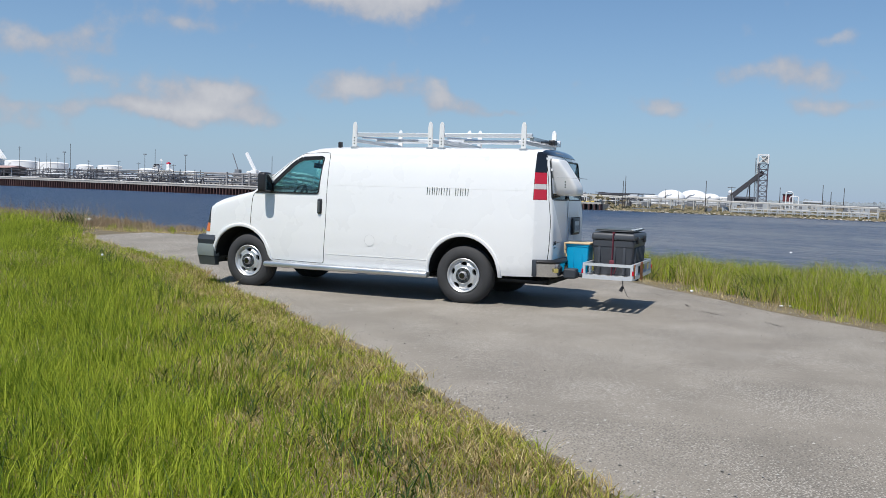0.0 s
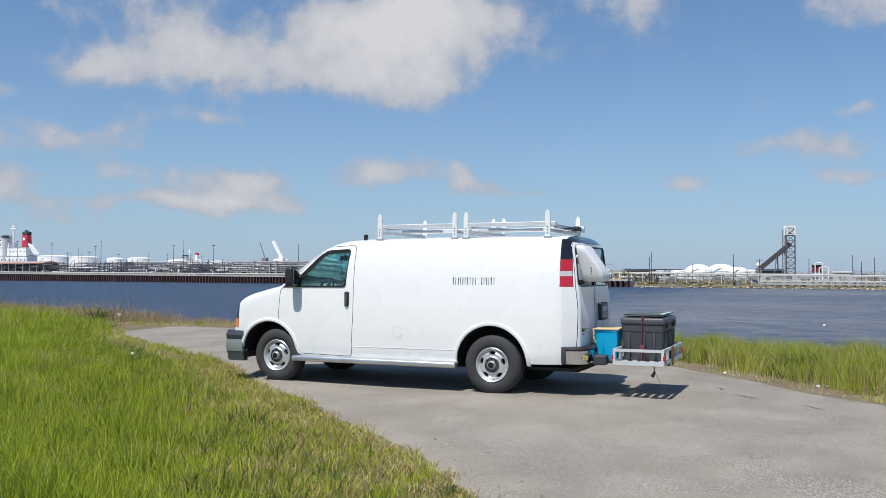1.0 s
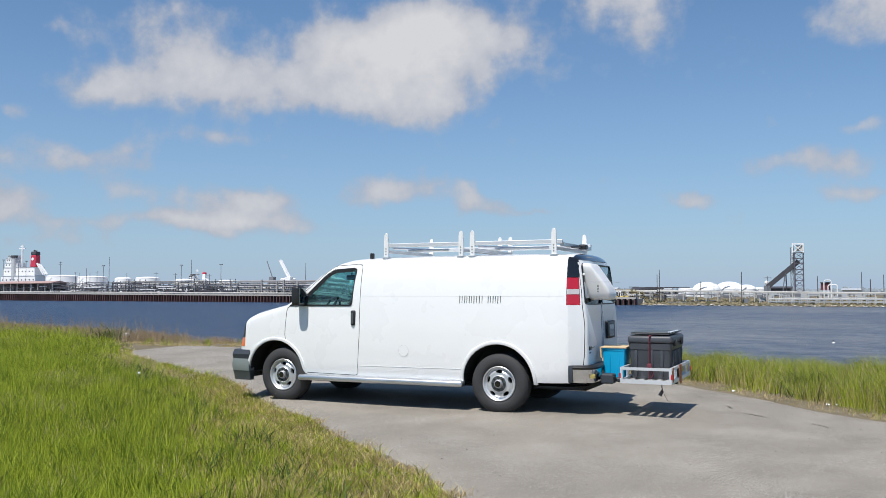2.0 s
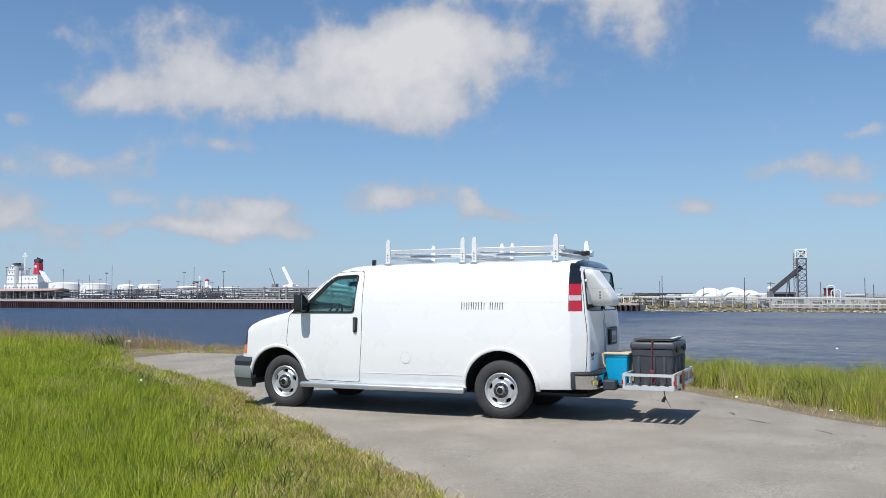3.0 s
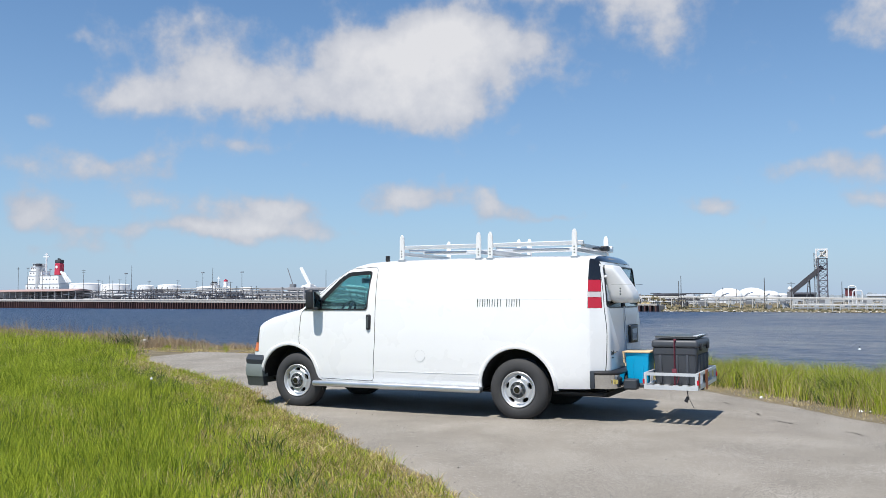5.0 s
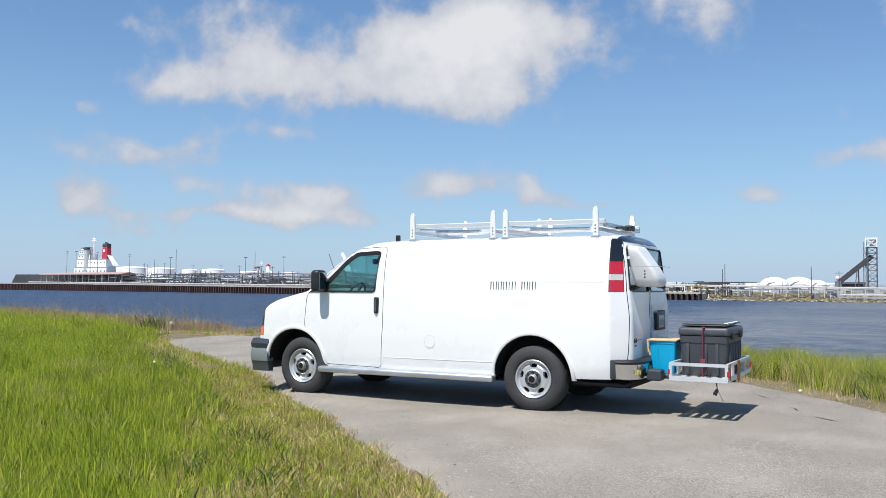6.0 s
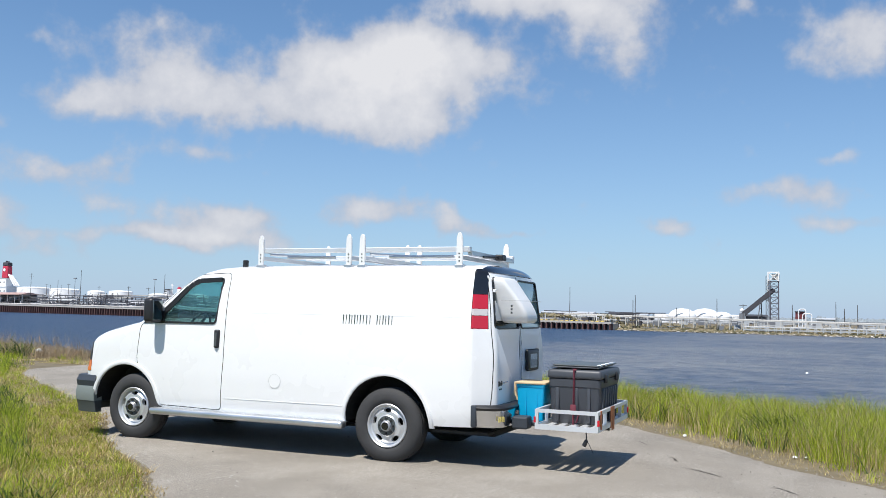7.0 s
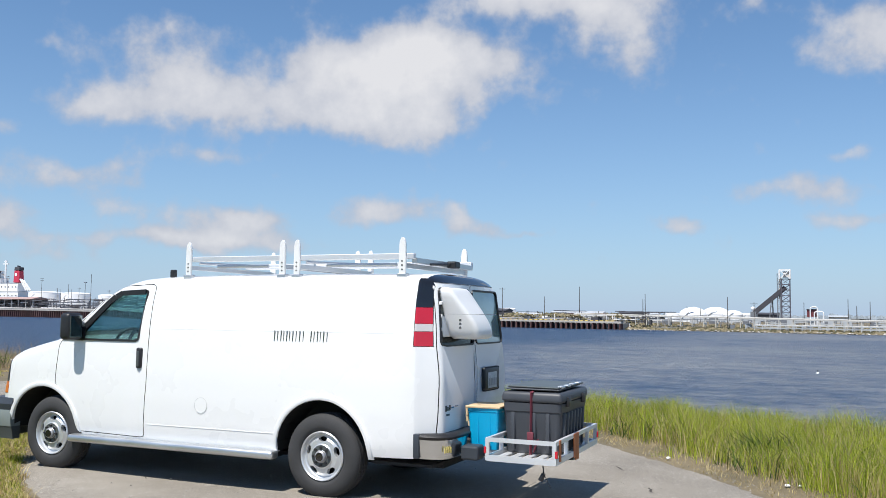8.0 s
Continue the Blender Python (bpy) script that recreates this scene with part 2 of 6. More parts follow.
def prism(poly, axis, lo, hi, index=1):
    """A solid from a polygon in the plane across an axis, between lo and hi."""
    bm = bmesh.new()

    def at(p, s):
        return (p[0], s, p[1]) if axis == "y" else (s, p[0], p[1]) if axis == "x" else (p[0], p[1], s)
    a = [bm.verts.new(at(p, lo)) for p in poly]
    b = [bm.verts.new(at(p, hi)) for p in poly]
    bm.faces.new(a)
    bm.faces.new(b[::-1])
    for i in range(len(poly)):
        j = (i + 1) % len(poly)
        bm.faces.new((a[i], a[j], b[j], b[i]))
    bmesh.ops.recalc_face_normals(bm, faces=bm.faces[:])
    for f in bm.faces:
        f.material_index = index
    return bm


def rounded(poly, r, n=4):
    """A polygon with its corners rounded."""
    out = []
    for i, p in enumerate(poly):
        p = Vector(p)
        a, b = Vector(poly[i - 1]) - p, Vector(poly[(i + 1) % len(poly)]) - p
        ra, rb = min(r, a.length * 0.45), min(r, b.length * 0.45)
        s, e = p + a.normalized() * ra, p + b.normalized() * rb
        for k in range(n + 1):
            t = k / n
            out.append(tuple((1 - t) ** 2 * s + 2 * t * (1 - t) * p + t * t * e))
    return out


def grown(poly, d):
    """A polygon moved outwards by d from its middle lines."""
    area = sum(p[0] * q[1] - q[0] * p[1] for p, q in zip(poly, poly[1:] + poly[:1]))
    sgn = 1 if area > 0 else -1
    out = []
    for i, p in enumerate(poly):
        a, b = (Vector(p) - Vector(poly[i - 1])), (Vector(poly[(i + 1) % len(poly)]) - Vector(p))
        n = Vector((a.y, -a.x)).normalized() + Vector((b.y, -b.x)).normalized()
        n = n.normalized() if n.length > 1e-6 else n
        out.append((p[0] + n.x * d * sgn, p[1] + n.y * d * sgn))
    return out


SLOTS = [PAINT, WELL]


def combine(a, b, op):
    """Mesh a joined with, cut by or met with mesh b (a bmesh is taken over)."""
    obs = []
    for s in (a, b):
        if isinstance(s, bmesh.types.BMesh):
            me = bpy.data.meshes.new("tmp")
            s.to_mesh(me)
            for m in SLOTS:
                me.materials.append(m)
            s = me
        obs.append(new("tmp", s))
    md = obs[0].modifiers.new("b", "BOOLEAN")
    md.operation, md.object, md.solver = op, obs[1], "EXACT"
    dg = bpy.context.evaluated_depsgraph_get()
    out = bpy.data.meshes.new_from_object(obs[0].evaluated_get(dg))
    for o in obs:
        bpy.data.objects.remove(o)
    return out


def mesh_part(name, me, material, parent, label="", smooth=35):
    if material is not None:
        me.materials.clear()
        me.materials.append(material)
        me.polygons.foreach_set("material_index", [0] * len(me.polygons))
    me.name = name
    me.shade_smooth()
    me.set_sharp_from_angle(angle=radians(smooth))
    ob = new(name, me)
    ob.parent = parent
    return tagged(ob, label)

# ---- ground, road and water ----
WATER_Z = -3.2
CREST = ((-4000, 600), (-500, 140), (-80, 40), (-30, 18), (-13.5, 12.6), (-7, 11.2), (-1, 9.2), (1.5, 8.3), (4.7, 6.6), (12, 1), (30, -12), (80, -50), (500, -300), (4000, -2000))
FAR_SHORE = ((-4000, 1000), (-484, 385), (-62, 312), (15, 293), (200, 262), (4000, -200))
LEFT_EDGE = ((40, -46), (14, -18), (8, -12), (5, -8.5), (3.4, -6.7), (1.9, -5.2), (0.8, -4.0), (-0.5, -2.85), (-1.9, -1.55), (-3.6, -0.24), (-5.6, 1.8), (-9.5, 4.5), (-12.6, 6.6), (-13.6, 7.7))
RIGHT_EDGE = ((50, -36), (24, -15), (14, -7), (8, -1.8), (5.2, 0.85), (4.0, 2.0), (3.2, 2.95), (1.95, 4.6), (-0.5, 7), (-3, 8.3), (-7, 9.5), (-10, 9.9), (-12, 10.1), (-13.7, 10.0))


def line_at(line, x):
    return np.interp(x, [p[0] for p in line], [p[1] for p in line])


def step(a, b, v):
    t = np.clip((v - a) / (b - a), 0, 1)
    return t * t * (3 - 2 * t)


def deck_z(x):
    """Height of the quay's deck over there."""
    return np.interp(x, (-484, -62), (1.2, -0.9))


def ground_z(x, y):
    x, y = np.asarray(x, float), np.asarray(y, float)
    near = y - line_at(CREST, x)
    far = y - line_at(FAR_SHORE, x)
    land = 0.05 * np.sin(x * 0.55 + 1) * np.sin(y * 0.6) * step(1.0, 3.0, edge_gap(x, y)) - 0.02
    bank = -5.2 * step(0.0, 5.5, near)
    beyond = -5.2 + step(-6, 2, far) * 2.2 + step(2, 30, far) * np.where(x < -62, 2.0, 2.1)
    return np.where(near < 40, land + bank, beyond)


def edge_gap(x, y):
    """Metres from the road's nearer edge; below zero on the road."""
    def gap(line, left):
        best = np.full(np.shape(x), 1e9)
        side = np.zeros(np.shape(x))
        for (x0, y0), (x1, y1) in zip(line, line[1:]):
            ux, uy = x1 - x0, y1 - y0
            n = math.hypot(ux, uy)
            t = np.clip(((x - x0) * ux + (y - y0) * uy) / n**2, 0, 1)
            d = np.hypot(x - x0 - t * ux, y - y0 - t * uy)
            s = ((x - x0) * uy - (y - y0) * ux) / n
            side = np.where(d < best, s, side)
            best = np.minimum(best, d)
        return np.where((side < 0) == left, best, -best)
    return np.maximum(gap(LEFT_EDGE, True), gap(RIGHT_EDGE, False))


def grid_mesh(name, xs, ys, zfun, material):
    X, Y = np.meshgrid(xs, ys)
    Z = zfun(X, Y)
    nx, ny = len(xs), len(ys)
    co = np.stack([X, Y, Z], -1).reshape(-1, 3)
    i = (np.arange(ny - 1)[:, None] * nx + np.arange(nx - 1)).ravel()
    me = bpy.data.meshes.new(name)
    me.from_pydata(co, [], np.stack([i, i + 1, i + nx + 1, i + nx], 1))
    me.materials.append(material)
    me.shade_smooth()
    return new(name, me)


SOIL = mat("grassy_soil", (0.085, 0.072, 0.036), 0.95, vary=0.35, scale=1.2, fine=25, bump=0.02, color2=(0.24, 0.19, 0.115))
ROAD = mat("weathered_asphalt", (0.220, 0.194, 0.158), 0.9, vary=0.24, scale=1.1, fine=60, bump=0.009, color2=(0.308, 0.275, 0.229))


def speckle(m, scale, size, colour, seed=0.0):
    """Scattered pale or dark stone chips in a material's surface."""
    nt = m.node_tree
    b = nt.nodes["Principled BSDF"]
    old = b.inputs["Base Color"].links[0].from_socket
    tc = nt.nodes.new("ShaderNodeTexCoord")
    mp = nt.nodes.new("ShaderNodeMapping")
    mp.inputs["Location"].default_value = (seed, seed, 0)
    v = nt.nodes.new("ShaderNodeTexVoronoi")
    v.inputs["Scale"].default_value = scale
    nt.links.new(tc.outputs["Object"], mp.inputs[0])
    nt.links.new(mp.outputs[0], v.inputs["Vector"])
    dens = nt.nodes.new("ShaderNodeTexNoise")
    dens.inputs["Scale"].default_value, dens.inputs["Detail"].default_value = 0.9, 5
    nt.links.new(mp.outputs[0], dens.inputs["Vector"])
    lim = nt.nodes.new("ShaderNodeMapRange")
    lim.inputs[1].default_value, lim.inputs[2].default_value, lim.inputs[4].default_value = 0.22, 0.6, size
    nt.links.new(dens.outputs[0], lim.inputs[0])
    lt = nt.nodes.new("ShaderNodeMath")
    lt.operation = "LESS_THAN"
    nt.links.new(v.outputs["Distance"], lt.inputs[0])
    nt.links.new(lim.outputs[0], lt.inputs[1])
    mix = nt.nodes.new("ShaderNodeMix")
    mix.data_type = "RGBA"
    nt.links.new(lt.outputs[0], mix.inputs[0])
    nt.links.new(old, mix.inputs[6])
    mix.inputs[7].default_value = (*colour, 1)
    nt.links.new(mix.outputs[2], b.inputs["Base Color"])


speckle(ROAD, 58, 0.40, (0.385, 0.355, 0.31))
speckle(ROAD, 61, 0.40, (0.14, 0.126, 0.106), 7.3)
speckle(ROAD, 14, 0.16, (0.40, 0.37, 0.33), 3.1)
speckle(ROAD, 23, 0.15, (0.12, 0.108, 0.095), 11.7)
speckle(ROAD, 29, 0.15, (0.43, 0.40, 0.36), 17.9)

xs = np.concatenate([[-4000, -2500, -1500, -1000, -750], np.arange(-600, -60, 20), np.arange(-60, -32, 2), np.arange(-32, 20, 0.5), np.arange(20, 60, 3), np.arange(60, 240, 15), [300, 450, 700, 1100, 1800, 2800, 4000]])
ys = np.concatenate([[-4000, -2500, -1500, -900, -500, -300, -180, -100, -60, -40, -30, -22], np.arange(-16, 26, 0.5), np.arange(26, 60, 3), np.arange(60, 240, 12), np.arange(240, 430, 3), [450, 500, 600, 800, 1200, 1800, 2600, 4000]])
tagged(grid_mesh("ground", xs, ys, ground_z, SOIL), "grassy earth bank sloping down to the channel", "ground", kind="structure")

WATER = bpy.data.materials.new("rippled_channel_water")
WATER.use_nodes = True
nt = WATER.node_tree
b = nt.nodes["Principled BSDF"]
b.inputs["Roughness"].default_value, b.inputs["IOR"].default_value = 0.34, 1.33
tc = nt.nodes.new("ShaderNodeTexCoord")
mp = nt.nodes.new("ShaderNodeMapping")
mp.inputs["Rotation"].default_value = (0, 0, radians(20))
mp.inputs["Scale"].default_value = (0.65, 1.0, 1.0)
nt.links.new(tc.outputs["Object"], mp.inputs[0])
waves = nt.nodes.new("ShaderNodeTexNoise")
waves.inputs["Scale"].default_value, waves.inputs["Detail"].default_value, waves.inputs["Roughness"].default_value = 0.9, 6, 0.65
nt.links.new(mp.outputs[0], waves.inputs["Vector"])
bp = nt.nodes.new("ShaderNodeBump")
bp.inputs["Distance"].default_value, bp.inputs["Strength"].default_value = 1.3, 1.0
swell = nt.nodes.new("ShaderNodeTexNoise")
swell.inputs["Scale"].default_value, swell.inputs["Detail"].default_value, swell.inputs["Roughness"].default_value = 0.28, 6, 0.72
nt.links.new(mp.outputs[0], swell.inputs["Vector"])
both = nt.nodes.new("ShaderNodeMath")
both.operation = "MULTIPLY_ADD"
nt.links.new(swell.outputs[0], both.inputs[0])
both.inputs[1].default_value = 2.6
nt.links.new(waves.outputs[0], both.inputs[2])
nt.links.new(both.outputs[0], bp.inputs["Height"])
nt.links.new(bp.outputs[0], b.inputs["Normal"])
gust = nt.nodes.new("ShaderNodeTexNoise")
gust.inputs["Scale"].default_value, gust.inputs["Detail"].default_value = 0.03, 5
nt.links.new(mp.outputs[0], gust.inputs["Vector"])
# ripple glints and darker wave faces are painted into the base colour from noise
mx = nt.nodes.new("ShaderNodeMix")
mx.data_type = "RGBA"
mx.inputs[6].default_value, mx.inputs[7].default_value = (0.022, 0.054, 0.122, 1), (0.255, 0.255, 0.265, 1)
glint_tone = nt.nodes.new("ShaderNodeMath")
glint_tone.operation = "MULTIPLY_ADD"
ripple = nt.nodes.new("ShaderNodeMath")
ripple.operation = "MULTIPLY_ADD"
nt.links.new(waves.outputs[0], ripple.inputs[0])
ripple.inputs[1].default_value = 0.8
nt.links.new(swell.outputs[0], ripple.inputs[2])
nt.links.new(ripple.outputs[0], glint_tone.inputs[0])
glint_tone.inputs[1].default_value = 1.2
nt.links.new(gust.outputs[0], glint_tone.inputs[2])
# base colour shifts from blue at low x to grey near x = 0
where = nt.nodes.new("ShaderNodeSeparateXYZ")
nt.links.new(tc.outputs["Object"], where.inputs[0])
x_tone = nt.nodes.new("ShaderNodeMapRange")
x_tone.interpolation_type = "SMOOTHSTEP"
nt.links.new(where.outputs[0], x_tone.inputs[0])
x_tone.inputs[1].default_value, x_tone.inputs[2].default_value, x_tone.inputs[3].default_value, x_tone.inputs[4].default_value = -75, -6, -0.42, 0.06
tone_sum = nt.nodes.new("ShaderNodeMath")
nt.links.new(glint_tone.outputs[0], tone_sum.inputs[0])
nt.links.new(x_tone.outputs[0], tone_sum.inputs[1])
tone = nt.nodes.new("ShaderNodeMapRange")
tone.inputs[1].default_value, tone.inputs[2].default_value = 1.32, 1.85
nt.links.new(tone_sum.outputs[0], tone.inputs[0])
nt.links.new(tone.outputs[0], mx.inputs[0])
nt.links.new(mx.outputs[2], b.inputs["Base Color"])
wx = np.array([-4500, -1500, -500, -150, -50, 50, 150, 500, 1500, 4500.0])
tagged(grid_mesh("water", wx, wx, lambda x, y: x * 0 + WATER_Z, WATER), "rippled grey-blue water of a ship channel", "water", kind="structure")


def resample(line, n):
    p = np.array(line, float)
    s = np.r_[0, np.cumsum(np.hypot(*np.diff(p, axis=0).T))]
    return lambda u: np.stack([np.interp(u * s[-1], s, p[:, k]) for k in (0, 1)], -1)


def build_road():
    n, m = 420, 26
    rng = np.random.default_rng(4)
    u = np.linspace(0, 1, n)
    u = u ** 0.7
    a, c = resample(LEFT_EDGE, n)(u), resample(RIGHT_EDGE, n)(u)
    w = np.linspace(0, 1, m)
    co = a[:, None] * (1 - w)[None, :, None] + c[:, None] * w[None, :, None]
    ragged = (rng.random((n, 2)) - 0.5) * 0.10 + 0.08 * np.sin(u * 150)[:, None]
    co[:, 0, 0] += ragged[:, 0]
    co[:, -1, 0] += ragged[:, 1]
    z = 0.012 + 0.010 * np.sin(co[..., 0] * 1.1) * np.cos(co[..., 1] * 0.9)
    z[:, 0] = z[:, -1] = -0.03
    v = np.concatenate([co, z[..., None]], -1).reshape(-1, 3)
    i = (np.arange(n - 1)[:, None] * m + np.arange(m - 1)).ravel()
    me = bpy.data.meshes.new("road")
    me.from_pydata(v, [], np.stack([i, i + m, i + m + 1, i + 1], 1))
    me.materials.append(ROAD)
    me.shade_smooth()
    tagged(new("road", me), "pale weathered asphalt lane with crumbled edges", "road", kind="structure")


build_road()


def build_crack(x, y, turn, length, seed):
    """A short ragged open crack, a dark sliver in the lane's surface."""
    rng = np.random.default_rng(seed)
    bm = bmesh.new()
    n = 9
    top, low = [], []
    for k in range(n):
        t = k / (n - 1)
        w = 0.014 * math.sin(math.pi * min(0.97, max(0.03, t))) * rng.uniform(0.5, 1.3)
        px, py = (t - 0.5) * length, 0.03 * math.sin(5 * t) + rng.uniform(-0.012, 0.012)
        z = 0.016 + 0.010 * math.sin(x * 1.1) * math.cos(y * 0.9)
        top.append(bm.verts.new((px, py + w, z)))
        low.append(bm.verts.new((px, py - w, z)))
    for k in range(n - 1):
        bm.faces.new((low[k], low[k + 1], top[k + 1], top[k]))
    ob = part("crack", bm, CRACK, bpy.data.objects["road"])
    ob.location, ob.rotation_euler = (x, y, 0), (0, 0, radians(turn))


CRACK = mat("dark_crack_dirt", (0.07, 0.06, 0.05), 0.95, vary=0.3)
for k, (x, y, turn, length) in enumerate(((2.75, 1.75, -50, 0.35), (3.15, 1.05, -35, 0.6), (3.95, 0.45, -42, 0.4), (2.2, 2.9, -50, 0.4))):
    build_crack(x, y, turn, length, k)

# ---- the van: x runs from its nose (minus) to its tail, wheels stand on z = 0 ----
W_TABLE = ((0.36, 0.925), (0.45, 0.965), (0.55, 0.985), (0.8, 1.0), (1.1, 1.0), (1.4, 0.985), (1.6, 0.968), (1.8, 0.938), (1.95, 0.90), (2.0, 0.88))
# station: x, width factor, bottom, shoulder, roof, roundness
STATIONS = (
    (-4.35, 0.45, 0.50, 0.98, 1.08, 2.4), (-4.327, 0.66, 0.48, 1.02, 1.14, 2.4), (-4.271, 0.84, 0.47, 1.06, 1.20, 2.6), (-4.192, 0.93, 0.46, 1.10, 1.255, 2.8), (-4.09, 0.97, 0.45, 1.14, 1.29, 2.8), (-3.932, 0.99, 0.43, 1.19, 1.335, 2.8), (-3.65, 1.0, 0.40, 1.27, 1.40, 2.8),
    (-3.42, 1.0, 0.39, 1.34, 1.45, 2.6), (-3.34, 1.0, 0.385, 1.37, 1.50, 2.4), (-3.2, 1.0, 0.38, 1.475, 1.61, 2.3), (-3, 1.0, 0.38, 1.635, 1.765, 2.3), (-2.8, 1.0, 0.38, 1.79, 1.91, 2.3), (-2.62, 1.0, 0.38, 1.91, 2.03, 2.3), (-2.5, 1.0, 0.38, 1.955, 2.075, 2.3), (-2.35, 1.0, 0.38, 1.97, 2.10, 2.9), (-2.1, 1.0, 0.385, 1.98, 2.12, 2.9),
    (-1.5, 1.0, 0.39, 1.985, 2.13, 2.9), (-0.9, 1.0, 0.395, 1.985, 2.135, 2.9), (-0.3, 1.0, 0.40, 1.985, 2.135, 2.9), (0.3, 1.0, 0.41, 1.985, 2.135, 2.9), (0.75, 1.0, 0.42, 1.985, 2.13, 2.9), (0.965, 1.0, 0.43, 1.985, 2.13, 2.9), (0.985, 0.99, 0.435, 1.985, 2.13, 2.9), (1.03, 0.958, 0.44, 1.98, 2.125, 2.9), (1.09, 0.918, 0.45, 1.97, 2.115, 2.9), (1.14, 0.887, 0.46, 1.955, 2.095, 2.9), (1.18, 0.858, 0.47, 1.935, 2.065, 2.3), (1.198, 0.825, 0.48, 1.91, 2.03, 2.2))


def shear(x, z):
    if x > 0.95:
        x -= (x - 0.95) / 0.25 * 0.10 * min(1, max(0, (z - 1.2) / 0.9))
    elif x < -3.9:
        x += (-3.9 - x) / 0.37 * 0.10 * min(1, max(0, (z - 0.75) / 0.4))
    return x


def van_loft(off=0.0, x0=-9.0, x1=9.0):
    """The van's outer form as one solid, drawn in by off; only the stations between x0 and x1."""
    bm = bmesh.new()
    wz, ww = [p[0] for p in W_TABLE], [p[1] for p in W_TABLE]
    rings = []
    for x, k, zb, zs, zt, p in STATIONS:
        if not x0 <= x <= x1:
            continue
        half = [(np.interp(z, wz, ww) * k - off, z) for z in np.linspace(zb + off, zs, 20)]
        hw = half[-1][0]
        for a in np.linspace(0, math.pi / 2, 12)[1:]:
            half.append((hw * max(0, math.cos(a)) ** (2 / p), zs + (zt - off - zs) * math.sin(a) ** (2 / p)))
        full = [(1 - h, z) for h, z in half] + [(1 + h, z) for h, z in half[-2::-1]]
        xo = -1.5 + (x + 1.5) * (1 - off / 2.7)
        rings.append([bm.verts.new((shear(xo, z), y, z)) for y, z in full])
    for a, b in zip(rings, rings[1:]):
        for i in range(len(a)):
            j = (i + 1) % len(a)
            bm.faces.new((a[i], a[j], b[j], b[i]))
    bm.faces.new(rings[0])
    bm.faces.new(rings[-1][::-1])
    bmesh.ops.recalc_face_normals(bm, faces=bm.faces[:])
    return bm


def disc_poly(cx, cz, r, n=36):
    return [(cx + r * math.cos(2 * math.pi * i / n), cz + r * math.sin(2 * math.pi * i / n)) for i in range(n)]


def side_y(z):
    return 1 - float(np.interp(z, [p[0] for p in W_TABLE], [p[1] for p in W_TABLE]))


def lamp_solid(s, z0, z1, x0, more):
    """The corner that a tail lamp fills: leaning inwards with the flank."""
    zs = [z for z in (1.4, 1.6, 1.8, 1.95, 2.0) if z0 < z < z1]
    inner = [(side_y(z) + 0.10 + more, z) for z in [z0, *zs, z1]]
    poly = [(-0.2, z0), *inner, (-0.2, z1)]
    if s:
        poly = [(2 - y, z) for y, z in poly]
    return prism(poly, "x", x0, 1.5)


def sweep(bm, path, profile):
    """Carry a closed (out, z) profile along a plan path; out is to the path's right."""
    rings = []
    for i, p in enumerate(path):
        a, c = path[max(0, i - 1)], path[min(len(path) - 1, i + 1)]
        d = Vector((c[0] - a[0], c[1] - a[1])).normalized()
        n = Vector((d.y, -d.x))
        rings.append([bm.verts.new((p[0] + n.x * o, p[1] + n.y * o, z)) for o, z in profile])
    for a, c in zip(rings, rings[1:]):
        for i in range(len(a)):
            j = (i + 1) % len(a)
            bm.faces.new((a[i], a[j], c[j], c[i]))
    bm.faces.new(rings[0])
    bm.faces.new(rings[-1][::-1])
    return bm


def mirror_path(half):
    return list(half) + [(x, 2 - y) for x, y in half[::-1] if abs(y - 1) > 1e-6]


